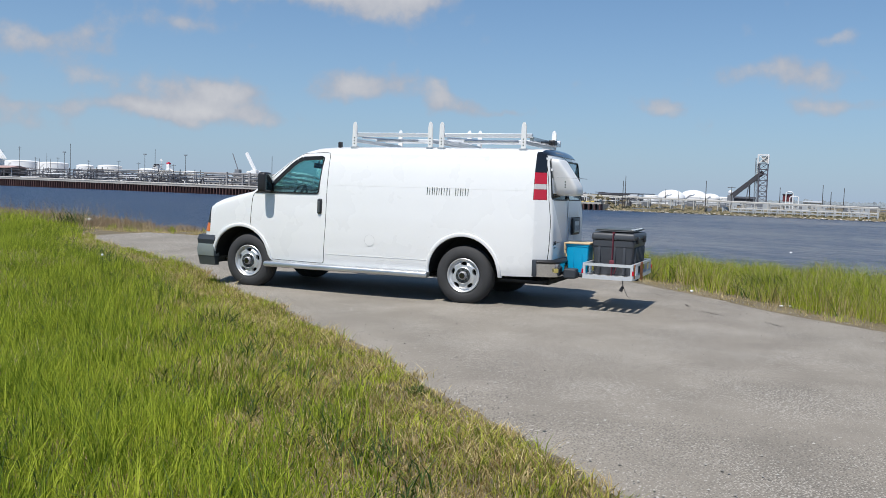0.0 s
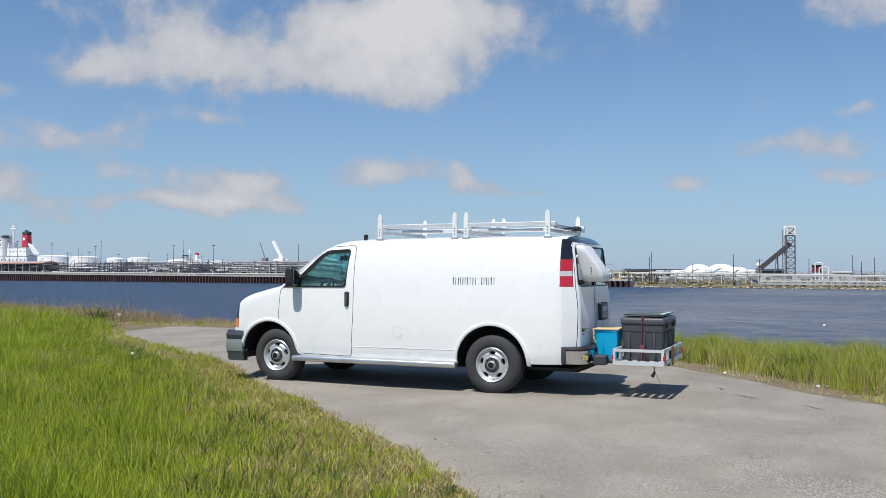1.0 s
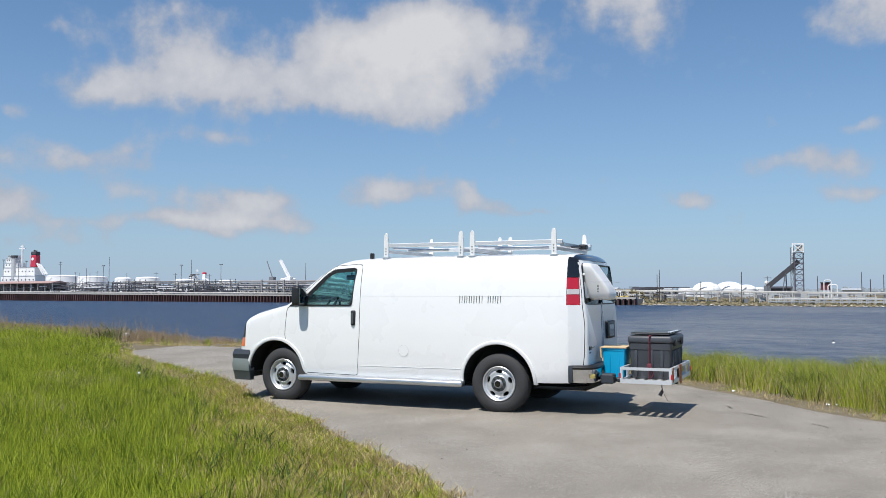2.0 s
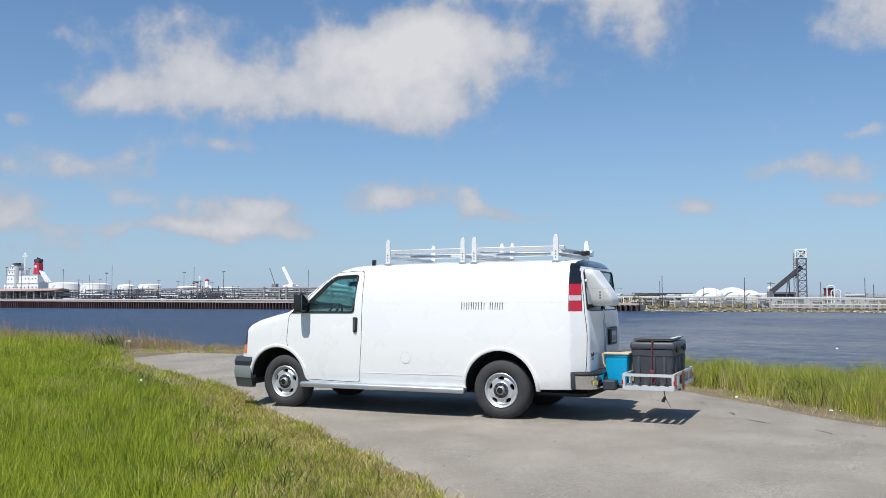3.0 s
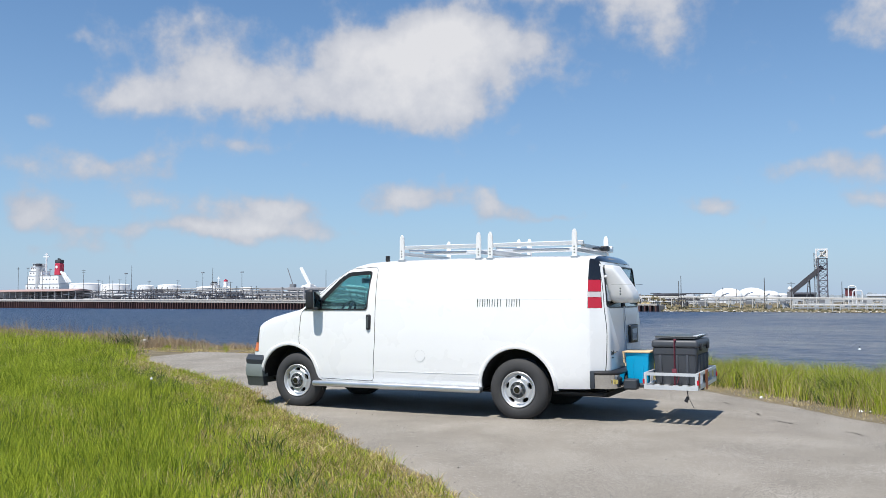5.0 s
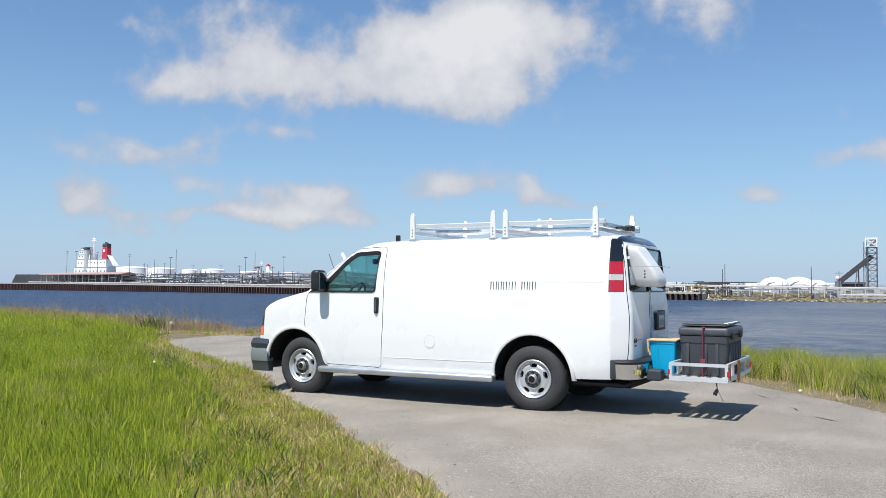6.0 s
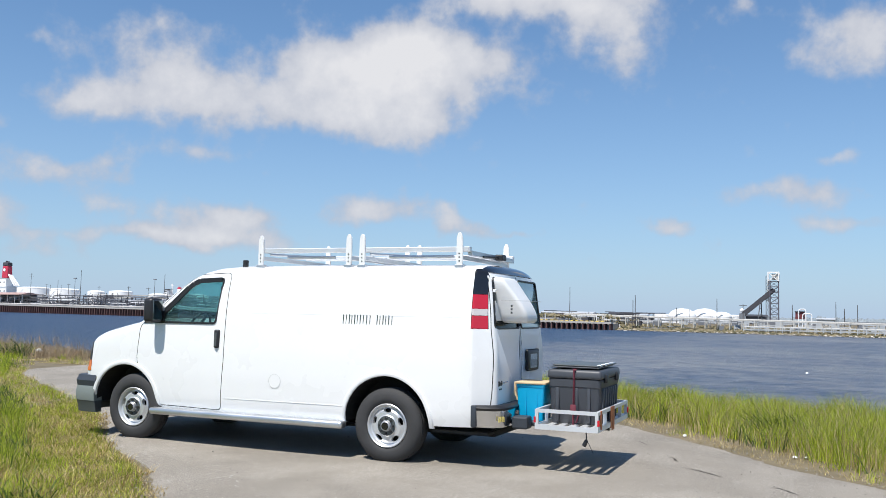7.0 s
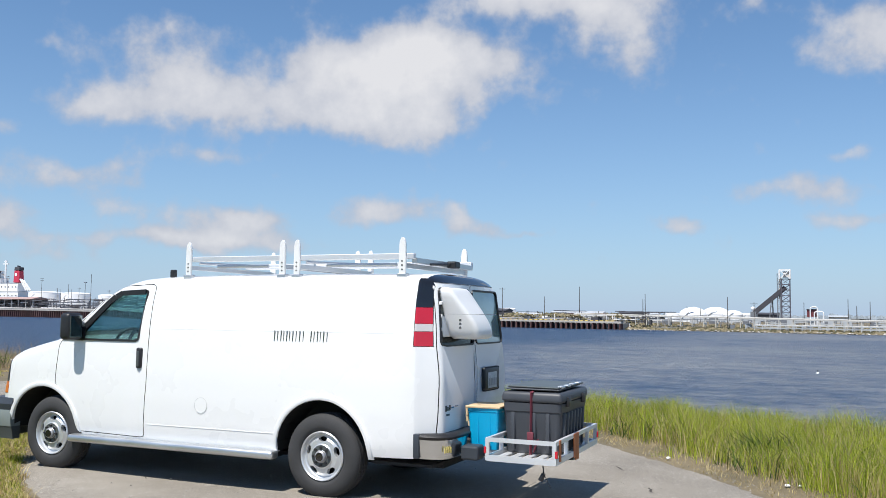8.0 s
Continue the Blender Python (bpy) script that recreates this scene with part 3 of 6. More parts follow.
def build_wheel(van, x, far):
    w = new("wheel")
    w.parent = van
    tagged(w, "black tyre on a silver steel wheel")
    w.location = (x, 2.0 if far else 0.0, 0.388)
    w.scale = (1.045, 1.0, 1.045)
    if far:
        w.rotation_euler = (0, 0, math.pi)
    bm = bmesh.new()
    prof = [(0.215, 0.035), (0.235, 0.012), (0.265, 0.0), (0.31, 0.004), (0.345, 0.016), (0.366, 0.035), (0.378, 0.06)]
    prof += [(0.380, 0.085), (0.371, 0.087), (0.371, 0.097), (0.380, 0.099), (0.381, 0.125), (0.372, 0.127), (0.372, 0.137), (0.381, 0.139), (0.380, 0.165), (0.371, 0.167), (0.371, 0.177), (0.38, 0.179), (0.378, 0.2)]
    prof += [(0.366, 0.222), (0.345, 0.24), (0.30, 0.25), (0.215, 0.235)]
    lathe(bm, prof, 72)
    for i in range(72):
        a = 2 * math.pi * i / 72
        for s0, s1 in ((0.05, 0.075), (0.185, 0.21)):
            box(bm, -0.007, 0.007, s0, s1, 0.365, 0.3795, m=Matrix.Rotation(a + s0, 4, "Y"))
    part("tyre", bm, RUBBER, w, smooth=40)
    # steel disc with five kidney openings
    bm = bmesh.new()
    lathe(bm, [(0.212, 0.06), (0.222, 0.016), (0.214, 0.008), (0.204, 0.016), (0.196, 0.045), (0.185, 0.052), (0.165, 0.035), (0.15, 0.024), (0.11, 0.022), (0.098, 0.012), (0.06, 0.008), (0.045, -0.012), (0.001, -0.012), (0.001, 0.055), (0.10, 0.06), (0.185, 0.085), (0.2, 0.2), (0.212, 0.2), (0.212, 0.06)], 60)
    disc = bm
    cut = bmesh.new()
    for k in range(5):
        a = math.radians(18 + 72 * k)
        m = Matrix.Rotation(-a, 4, "Y") @ Matrix.Translation((0.152, 0.04, 0))
        r = bmesh.ops.create_cone(cut, cap_ends=True, segments=16, radius1=1, radius2=1, depth=0.2, matrix=m @ Matrix.Rotation(math.pi / 2, 4, "X") @ Matrix.Diagonal((0.023, 0.044, 1, 1)))
    bmesh.ops.recalc_face_normals(disc, faces=disc.faces[:])
    me = combine(disc, cut, "DIFFERENCE")
    rim = mesh_part("rim", me, RIM, w, smooth=30)
    bm = bmesh.new()
    lathe(bm, [(0.001, -0.032), (0.04, -0.032), (0.052, -0.02), (0.055, 0.01)], 24)
    part("hub_cap", bm, STEELGREY, rim, "grey centre cap", 30)
    bm = bmesh.new()
    lathe(bm, [(0.001, -0.036), (0.036, -0.036), (0.041, -0.03)], 20)
    part("badge", bm, GLOSSBLACK, rim, "plain black disc on the cap", 30)
    bm = bmesh.new()
    lathe(bm, [(0.1, 0.012), (0.098, 0.004), (0.055, 0.004)], 32)
    part("lug_ring", bm, GREY, rim, "dark grey ring under the nuts")
    for k in range(8):
        a = 2 * math.pi * k / 8
        bm = bmesh.new()
        tube(bm, (0.078 * math.cos(a), 0.02, 0.078 * math.sin(a)), (0.078 * math.cos(a), -0.014, 0.078 * math.sin(a)), 0.015, 6, 0.012)
        part("lug_nut", bm, BLACK, rim)
    bm = bmesh.new()
    lathe(bm, [(0.21, 0.12), (0.001, 0.12)], 32)
    part("brake_drum", bm, WELL, w)


def build_van():
    van = thing("cargo_van", "white cargo van with a roof ladder rack parked on the asphalt", "van")
    shell = combine(van_loft(0.0), van_loft(0.055, -3.34, 1.12), "DIFFERENCE")

    def pane_of(cutter):
        return combine(combine(van_loft(0.012), cutter, "INTERSECT"), van_loft(0.017), "DIFFERENCE")
    # wheel housings
    for cx, r in ((0.0, 0.495), (-3.53, 0.475)):
        for y0, y1 in ((-0.3, 0.36), (1.64, 2.3)):
            shell = combine(shell, prism(disc_poly(cx, 0.415, r), "y", y0, y1), "DIFFERENCE")
    # front doors, with their windows
    door_poly = rounded([(-3.31, 0.44), (-2.14, 0.42), (-2.10, 1.0), (-2.10, 2.01), (-2.56, 1.985), (-3.2, 1.475), (-3.33, 1.36), (-3.36, 0.95), (-3.21, 0.62)], 0.06)
    win_poly = rounded([(-3.10, 1.415), (-2.235, 1.415), (-2.185, 1.945), (-2.52, 1.93), (-2.66, 1.84)], 0.045)
    for name, y0, y1 in (("front_door", -0.4, 0.52), ("front_door", 1.48, 2.4)):
        panel = combine(shell.copy(), prism(door_poly, "y", y0, y1), "INTERSECT")
        shell = combine(shell, prism(grown(door_poly, 0.008), "y", y0, y1), "DIFFERENCE")
        panel = combine(panel, prism(win_poly, "y", y0, y1), "DIFFERENCE")
        door = mesh_part(name, panel, None, van)
        pane = mesh_part("window_pane", pane_of(prism(grown(win_poly, 0.01), "y", y0, y1)), GLASS, door, "green-tinted side glass")
        pane.visible_shadow = False
        s = -1 if y0 < 0 else 1
        yy = (lambda z, q=y0: side_y(z) - 0.006 if q < 0 else 2.006 - side_y(z))
        # black weather strip, rain guard and handle
        bm = bmesh.new()
        loop = win_poly + win_poly[:1]
        for (xa, za), (xb, zb) in zip(loop, loop[1:]):
            bar(bm, (xa, yy(za) - s * 0.004, za), (xb, yy(zb) - s * 0.004, zb), 0.016, 0.022)
        part("window_seal", bm, BLACK, door, "black window seal")
        bm = bmesh.new()
        guard = [(-2.97, 1.555), (-2.66, 1.835), (-2.60, 1.88), (-2.52, 1.915), (-2.21, 1.93)]
        for (xa, za), (xb, zb) in zip(guard, guard[1:]):
            bar(bm, (xa + 0.01, yy(za) + s * 0.012, za), (xb, yy(zb) + s * 0.012, zb), 0.02, 0.055)
        part("rain_guard", bm, BLACK, door, "smoked rain guard over the window")
        bm = bmesh.new()
        ys = (-0.022, 0.03) if y0 < 0 else (1.97, 2.022)
        box(bm, -2.232, -2.162, ys[0], ys[1], 1.13, 1.345, 0.02, 3)
        handle = part("door_handle", bm, BLACK, door, "black handle cup", 40)
        bm = bmesh.new()
        yh = -0.03 if y0 < 0 else 2.03
        box(bm, -2.212, -2.182, min(yh, 1) if y0 < 0 else yh - 0.01, yh + 0.012 if y0 < 0 else yh, 1.15, 1.31, 0.006, 2)
        tube(bm, (-2.197, yh + 0.004, 1.165), (-2.197, yh - s * -0.004, 1.165), 0.012, 10)
        part("pull", bm, GREY, handle)
        # mirror
        mi = new("wing_mirror")
        mi.parent = van
        tagged(mi, "black plastic wing mirror")
        ym = -0.10 if y0 < 0 else 2.10
        bm = bmesh.new()
        box(bm, -3.13, -2.99, ym - 0.105, ym + 0.105, 1.41, 1.70, 0.045, 4)
        part("housing", bm, BLACK, mi, smooth=40)
        bm = bmesh.new()
        box(bm, -2.994, -2.984, ym - 0.08, ym + 0.08, 1.44, 1.67, 0.003, 2)
        part("mirror_glass", bm, DARKCHROME, mi)
        bm = bmesh.new()
        box(bm, -3.12, -3.02, min(ym, 1 + s * 0.96), max(ym, 1 + s * 0.96), 1.43, 1.52, 0.02, 2)
        part("arm", bm, BLACK, mi)
        bm = bmesh.new()
        tri = [(-3.29, 1.40), (-3.0, 1.40), (-2.97, 1.56), (-3.12, 1.50)]
        q = prism(tri, "y", yy(1.45) - 0.006, yy(1.45) + 0.03)
        part("mirror_sail", q, BLACK, mi)
    # windscreen
    wsbox = prism([(-3.36, 1.56), (-3.28, 1.44), (-2.66, 1.90), (-2.60, 2.2), (-3.4, 1.9)], "y", 0.21, 1.79)
    pane = pane_of(prism([(-3.36, 1.56), (-3.28, 1.44), (-2.66, 1.90), (-2.60, 2.2), (-3.4, 1.9)], "y", 0.20, 1.80))
    shell = combine(shell, wsbox, "DIFFERENCE")
    mesh_part("windscreen", pane, GLASS, van, "green-tinted windscreen").visible_shadow = False
    # rear doors
    for y0, y1, name in ((0.125, 0.995, "left"), (1.005, 1.875, "right")):
        poly = rounded([(y0, 0.60), (y1, 0.60), (y1, 2.02), (y0 + 0.075, 2.02), (y0 + 0.05, 1.8), (y0 + 0.015, 1.43)] if name == "left" else [(y0, 0.60), (y1, 0.60), (y1 - 0.015, 1.43), (y1 - 0.05, 1.8), (y1 - 0.075, 2.02), (y0, 2.02)], 0.04)
        cutter = grown(poly, 0.006)
        panel = combine(shell.copy(), prism(poly, "x", 0.95, 1.4), "INTERSECT")
        shell = combine(shell, prism(cutter, "x", 0.95, 1.4), "DIFFERENCE")
        win = rounded([(y0 + 0.045, 1.44), (y1 - 0.03, 1.44), (y1 - 0.03, 1.975), (y0 + 0.105, 1.975)] if name == "left" else [(y0 + 0.03, 1.44), (y1 - 0.045, 1.44), (y1 - 0.105, 1.975), (y0 + 0.03, 1.975)], 0.05)
        panel = combine(panel, prism(win, "x", 0.9, 1.4), "DIFFERENCE")
        door = mesh_part("rear_door", panel, None, van)
        pane = mesh_part("window_pane", pane_of(prism(grown(win, 0.012), "x", 0.9, 1.4)), DARKGLASS if name == "left" else TEALPANE, door, "coloured rear glass")
        pane.visible_shadow = False
        bm = bmesh.new()
        loop = win + win[:1]
        for (ya, za), (yb, zb) in zip(loop, loop[1:]):
            bar(bm, (shear(1.197, za) - 0.012 * abs(ya - 1), ya, za), (shear(1.197, zb) - 0.012 * abs(yb - 1), yb, zb), 0.02, 0.016)
        part("window_seal", bm, BLACK, door, "black window seal")
        ring = combine(pane_of(prism(grown(poly, 0.02), "x", 0.98, 1.4)), prism(grown(poly, -0.02), "x", 0.9, 1.5), "DIFFERENCE")
        mesh_part("door_seal", ring, PALEGREY, door, "pale grey door seal")
    # tail lamps at the rear corners
    for s in (0, 1):
        lamp = new("tail_lamp")
        lamp.parent = van
        tagged(lamp, "tall red and clear tail lamp with a black cap")
        for z0, z1, m, nm in ((1.44, 1.575, RED, "red_lens"), (1.575, 1.645, CLEAR, "clear_lens"), (1.645, 1.795, RED, "red_lens"), (1.795, 2.06, GLOSSBLACK, "cap")):
            mesh_part(nm, combine(van_loft(0.0), lamp_solid(s, z0, z1 - 0.003, 0.955, 0.0), "INTERSECT"), m, lamp)
        shell = combine(shell, lamp_solid(s, 1.435, 2.064, 0.95, 0.004), "DIFFERENCE")
    top = bmesh.new()
    box(top, 1.0, 1.4, 0.06, 1.94, 2.03, 2.3)
    mesh_part("rear_top_trim", combine(shell.copy(), top, "INTERSECT"), GLOSSBLACK, van, "black trim over the rear doors")
    top = bmesh.new()
    box(top, 0.997, 1.4, 0.05, 1.95, 2.027, 2.3)
    shell = combine(shell, top, "DIFFERENCE")
    # headlamps at the front corners
    for s in (0, 1):
        ys = (-0.2, 0.42) if s == 0 else (1.58, 2.2)
        lamp = new("headlamp")
        lamp.parent = van
        tagged(lamp, "dark headlamp with an amber corner lens")
        for z0, z1, m, nm in ((0.79, 0.92, AMBER, "amber_lens"), (0.92, 1.16, BLACK, "lens")):
            cutbox = bmesh.new()
            box(cutbox, -4.7, -4.11, ys[0], ys[1], z0, z1 - 0.003)
            mesh_part(nm, combine(van_loft(-0.004), cutbox, "INTERSECT"), m, lamp)
        cutbox = bmesh.new()
        box(cutbox, -4.7, -4.106, ys[0], ys[1], 0.785, 1.163)
        shell = combine(shell, cutbox, "DIFFERENCE")
    mesh_part("body", shell, None, van)
    # grille between the headlamps
    bm = bmesh.new()
    for k in range(5):
        box(bm, -4.355, -4.27, 0.45, 1.55, 0.80 + k * 0.065, 0.835 + k * 0.065, 0.006, 1)
    part("grille", bm, BLACK, van)
    # wheel arch lips
    for cx, r in ((0.0, 0.505), (-3.53, 0.485)):
        for s in (0, 1):
            bm = bmesh.new()
            rings = []
            for i in range(33):
                a = math.radians(-3 + 186 * i / 32)
                ring = []
                for dr, dy in ((-0.008, 0.03), (-0.008, -0.012), (0.006, -0.018), (0.032, -0.014), (0.044, 0.01)):
                    z = 0.415 + (r + dr) * math.sin(a)
                    y = side_y(max(0.37, z)) + dy
                    ring.append(bm.verts.new((cx + (r + dr) * math.cos(a), y if s == 0 else 2 - y, z)))
                rings.append(ring)
            for p, q in zip(rings, rings[1:]):
                for i in range(4):
                    bm.faces.new((p[i], p[i + 1], q[i + 1], q[i]))
            part("arch_lip", bm, PAINT, van, smooth=50)
    # sill crease and belt line along the flank
    for s in (0, 1):
        bm = bmesh.new()
        f = (lambda y: y) if s == 0 else (lambda y: 2 - y)
        bar(bm, (-2.08, f(side_y(0.56) - 0.001), 0.56), (-0.53, f(side_y(0.56) - 0.001), 0.565), 0.005, 0.004)
        bar(bm, (-2.08, f(side_y(1.545) + 0.001), 1.545), (0.91, f(side_y(1.55) + 0.001), 1.55), 0.004, 0.005)
        part("body_crease", bm, PAINT, van)
    # fuel flap
    bm = bmesh.new()
    for (xa, za), (xb, zb) in zip(disc_poly(-1.39, 0.79, 0.077, 28), disc_poly(-1.39, 0.79, 0.077, 28)[1:] + disc_poly(-1.39, 0.79, 0.077, 28)[:1]):
        bar(bm, (xa, 0.0005, za), (xb, 0.0005, zb), 0.003, 0.003)
    part("fuel_flap_gap", bm, FLAPGREY, van, "round seam of the fuel flap")
    # lettering on the flank, as plain strokes
    x = -0.545
    for k, w in enumerate((0.058, 0.05, 0.052, 0.062, 0.066, 0, 0.055, 0.052, 0.062)):
        if w == 0:
            x += 0.045
            continue
        bm = bmesh.new()
        y = side_y(1.5) - 0.003
        bar(bm, (x, y, 1.452), (x + 0.004, y, 1.556), 0.004, 0.009)
        bar(bm, (x + 0.6 * w, y, 1.454), (x + 0.6 * w + 0.004, y, 1.554), 0.004, 0.006)
        part("letter_stroke", bm, INK, van, "dark painted lettering stroke")
        x += w + 0.016
    # running boards
    for s in (0, 1):
        bm = bmesh.new()
        y0, y1 = (-0.075, 0.06) if s == 0 else (1.94, 2.075)
        box(bm, -3.09, -0.48, y0, y1, 0.325, 0.405, 0.03, 4)
        part("running_board", bm, ALU, van, "grey metal running board", 40)
        # near-black strip added to stand in for shade behind the running board
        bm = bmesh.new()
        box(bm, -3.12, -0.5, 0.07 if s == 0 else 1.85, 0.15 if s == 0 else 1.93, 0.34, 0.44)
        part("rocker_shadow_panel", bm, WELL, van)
    # bumpers
    front = mirror_path([(-4.0, 0.005), (-4.22, 0.01), (-4.34, 0.06), (-4.40, 0.2), (-4.42, 0.5), (-4.43, 1.0)])[::-1]
    fb = new("front_bumper")
    fb.parent = van
    for z0, z1, o0, o1, m, nm in ((0.60, 0.735, 0.0, -0.02, PADGREY, "top_pad"), (0.42, 0.60, 0.004, 0.0, FACEGREY, "face"), (0.28, 0.42, -0.03, 0.0, GREY, "valance")):
        bm = bmesh.new()
        sweep(bm, front, [(-0.12, z0), (o0, z0), (o0 + 0.012, (z0 + z1) / 2), (o1, z1), (-0.12, z1)])
        part(nm, bm, m, fb, smooth=30)
    rear = mirror_path([(0.985, 0.0), (1.12, 0.0), (1.22, 0.03), (1.29, 0.12), (1.31, 0.35), (1.31, 0.62), (1.27, 0.66), (1.27, 1.0)])
    rb = new("rear_bumper")
    rb.parent = van
    tagged(rb, "chrome rear bumper with a black step pad")
    for z0, z1, o0, o1, m, nm in ((0.61, 0.66, 0.0, -0.015, BLACK, "step_pad"), (0.44, 0.61, -0.02, 0.0, CHROME, "face")):
        bm = bmesh.new()
        sweep(bm, rear, [(-0.14, z0), (o0, z0), (o0 + 0.012, (z0 + z1) / 2), (o1, z1), (-0.14, z1)])
        part(nm, bm, m, rb, smooth=60)
    for s in (0, 1):
        bm = bmesh.new()
        y0, y1 = (-0.014, 0.03) if s == 0 else (1.97, 2.014)
        box(bm, 0.975, 1.035, y0, y1, 0.44, 0.66, 0.012, 2)
        part("end_cap", bm, PADGREY, rb, "dark grey plastic end cap", 40)
    bm = bmesh.new()
    for k in range(4):
        bar(bm, (1.262 + k * 0.010, 0.052 + k * 0.022, 0.50), (1.262 + k * 0.010, 0.052 + k * 0.022, 0.55), 0.012, 0.012)
    part("sticker", bm, STICKER, rb, "faded yellow sticker bars")
    # wheel housings' liners and the dark floor pan
    for cx, r in ((0.0, 0.492), (-3.53, 0.472)):
        for s in (0, 1):
            bm = bmesh.new()
            lathe(bm, [(r, 0.045), (r, 0.40), (0.01, 0.40)], 36)
            bmesh.ops.delete(bm, geom=[v for v in bm.verts if v.co.z < -0.06], context="VERTS")
            bmesh.ops.transform(bm, matrix=Matrix.Translation((cx, 0 if s == 0 else 2, 0.415)) @ Matrix.Diagonal((1, 1 if s == 0 else -1, 1, 1)), verts=bm.verts[:])
            part("wheel_liner", bm, WELL, van, "black wheel housing liner")
    bm = bmesh.new()
    for x0, x1, y0, y1 in ((-3.05, -0.5, 0.10, 1.90), (0.5, 1.12, 0.12, 1.88), (-4.1, -3.05, 0.42, 1.58), (-0.5, 0.5, 0.42, 1.58)):
        box(bm, x0, x1, y0, y1, 0.345, 0.372)
    part("floor_pan", bm, WELL, van, "dark underbody")
    bm = bmesh.new()
    box(bm, -3.9, 1.1, 0.4, 1.6, 0.30, 0.46)
    box(bm, -0.25, 0.25, 0.3, 1.7, 0.30, 0.46, 0.05)
    tube(bm, (0.0, 0.25, 0.38), (0.0, 1.75, 0.38), 0.06, 12)
    tube(bm, (-3.43, 0.25, 0.38), (-3.43, 1.75, 0.38), 0.05, 12)
    tube(bm, (-2.6, 1.25, 0.30), (1.0, 1.3, 0.33), 0.04, 10)
    part("chassis", bm, WELL, van, "dark chassis and axles")
    for x in (0.02, -3.395):
        for far in (False, True):
            build_wheel(van, x, far)
    # cab fittings seen through the glass
    bm = bmesh.new()
    box(bm, -3.3, -2.95, 0.12, 1.88, 1.0, 1.40, 0.05, 3)
    part("dashboard", bm, SEAT, van)
    bm = bmesh.new()
    ring = Matrix.Translation((-2.86, 0.52, 1.36)) @ Matrix.Rotation(radians(-65), 4, "Y")
    for i in range(28):
        a, c = 2 * math.pi * i / 28, 2 * math.pi * (i + 1) / 28
        tube(bm, ring @ Vector((0.19 * math.cos(a), 0.19 * math.sin(a), 0)), ring @ Vector((0.19 * math.cos(c), 0.19 * math.sin(c), 0)), 0.016, 6)
    for a in (0.3, 2.8, 4.7):
        tube(bm, ring @ Vector((0, 0, 0)), ring @ Vector((0.19 * math.cos(a), 0.19 * math.sin(a), 0)), 0.02, 6)
    tube(bm, ring @ Vector((0, 0, 0.02)), (-3.05, 0.52, 1.2), 0.04, 8)
    part("steering_wheel", bm, BLACK, van)
    for y in (0.52, 1.48):
        st = new("cab_seat")
        st.parent = van
        bm = bmesh.new()
        box(bm, -2.72, -2.2, y - 0.26, y + 0.26, 0.75, 0.92, 0.05, 3)
        part("cushion", bm, SEAT, st, smooth=40)
        bm = bmesh.new()
        box(bm, -2.3, -2.12, y - 0.25, y + 0.25, 0.9, 1.38, 0.05, 3, m=Matrix.Translation((-2.3, y, 0.9)) @ Matrix.Rotation(radians(10), 4, "Y") @ Matrix.Translation((2.3, -y, -0.9)))
        part("backrest", bm, SEAT, st, smooth=40)
    bm = bmesh.new()
    box(bm, -2.82, -2.79, 0.87, 1.13, 1.80, 1.88, 0.01, 2)
    tube(bm, (-2.81, 1.0, 1.86), (-2.78, 1.0, 1.95), 0.012, 8)
    part("inside_mirror", bm, BLACK, van)
    bm = bmesh.new()
    box(bm, -2.04, -2.0, 0.12, 1.88, 0.46, 1.72)
    box(bm, -2.04, -2.0, 0.24, 1.76, 1.72, 1.95)
    part("bulkhead", bm, SEAT, van)
    # antenna stub
    bm = bmesh.new()
    box(bm, -2.09, -2.04, 0.30, 0.36, 2.09, 2.175, 0.01, 2)
    part("antenna_stub", bm, BLACK, van, "black antenna stub")
    # number plate in its black surround
    bm = bmesh.new()
    box(bm, 1.185, 1.222, 1.16, 1.60, 0.955, 1.20, 0.03, 3)
    plate = part("plate_surround", bm, BLACK, van, "black plastic plate surround", 40)
    bm = bmesh.new()
    box(bm, 1.217, 1.226, 1.25, 1.51, 0.985, 1.145, 0.008, 2)
    part("number_plate", bm, DIAL, plate, "worn pale number plate")
    bm = bmesh.new()
    for k in range(5):
        box(bm, 1.225, 1.2285, 1.27 + k * 0.048, 1.302 + k * 0.048, 1.01, 1.085)
    part("bar", bm, STEELGREY, plate)
    # emblem strokes on the rear door
    for y0, y1, z0, z1, m in ((0.20, 0.23, 0.845, 0.90, BLACK), (0.245, 0.275, 0.85, 0.885, GREY), (0.29, 0.315, 0.85, 0.90, BLACK), (0.33, 0.40, 0.866, 0.880, CHROME), (0.42, 0.50, 0.872, 0.884, CHROME), (0.22, 0.30, 0.805, 0.822, GREY)):
        bm = bmesh.new()
        box(bm, 1.19, 1.204, y0, y1, z0, z1, 0.003, 1)
        part("emblem_stroke", bm, m, van, "chrome and dark emblem stroke")
    # high brake lamp
    bm = bmesh.new()
    box(bm, 1.05, 1.088, 0.84, 1.16, 2.035, 2.062, 0.006, 2)
    part("brake_lamp", bm, RED, van, "high red brake lamp")
    return van


build_van()


def rack_post_poly():
    h = [(-0.032, 0.0), (0.032, 0.0), (0.036, 0.10), (0.034, 0.26)]
    top = [(0.034 * math.cos(a), 0.27 + 0.085 * math.sin(a)) for a in np.linspace(0, math.pi, 9)]
    return h + top + [(-0.034, 0.26), (-0.036, 0.10)]


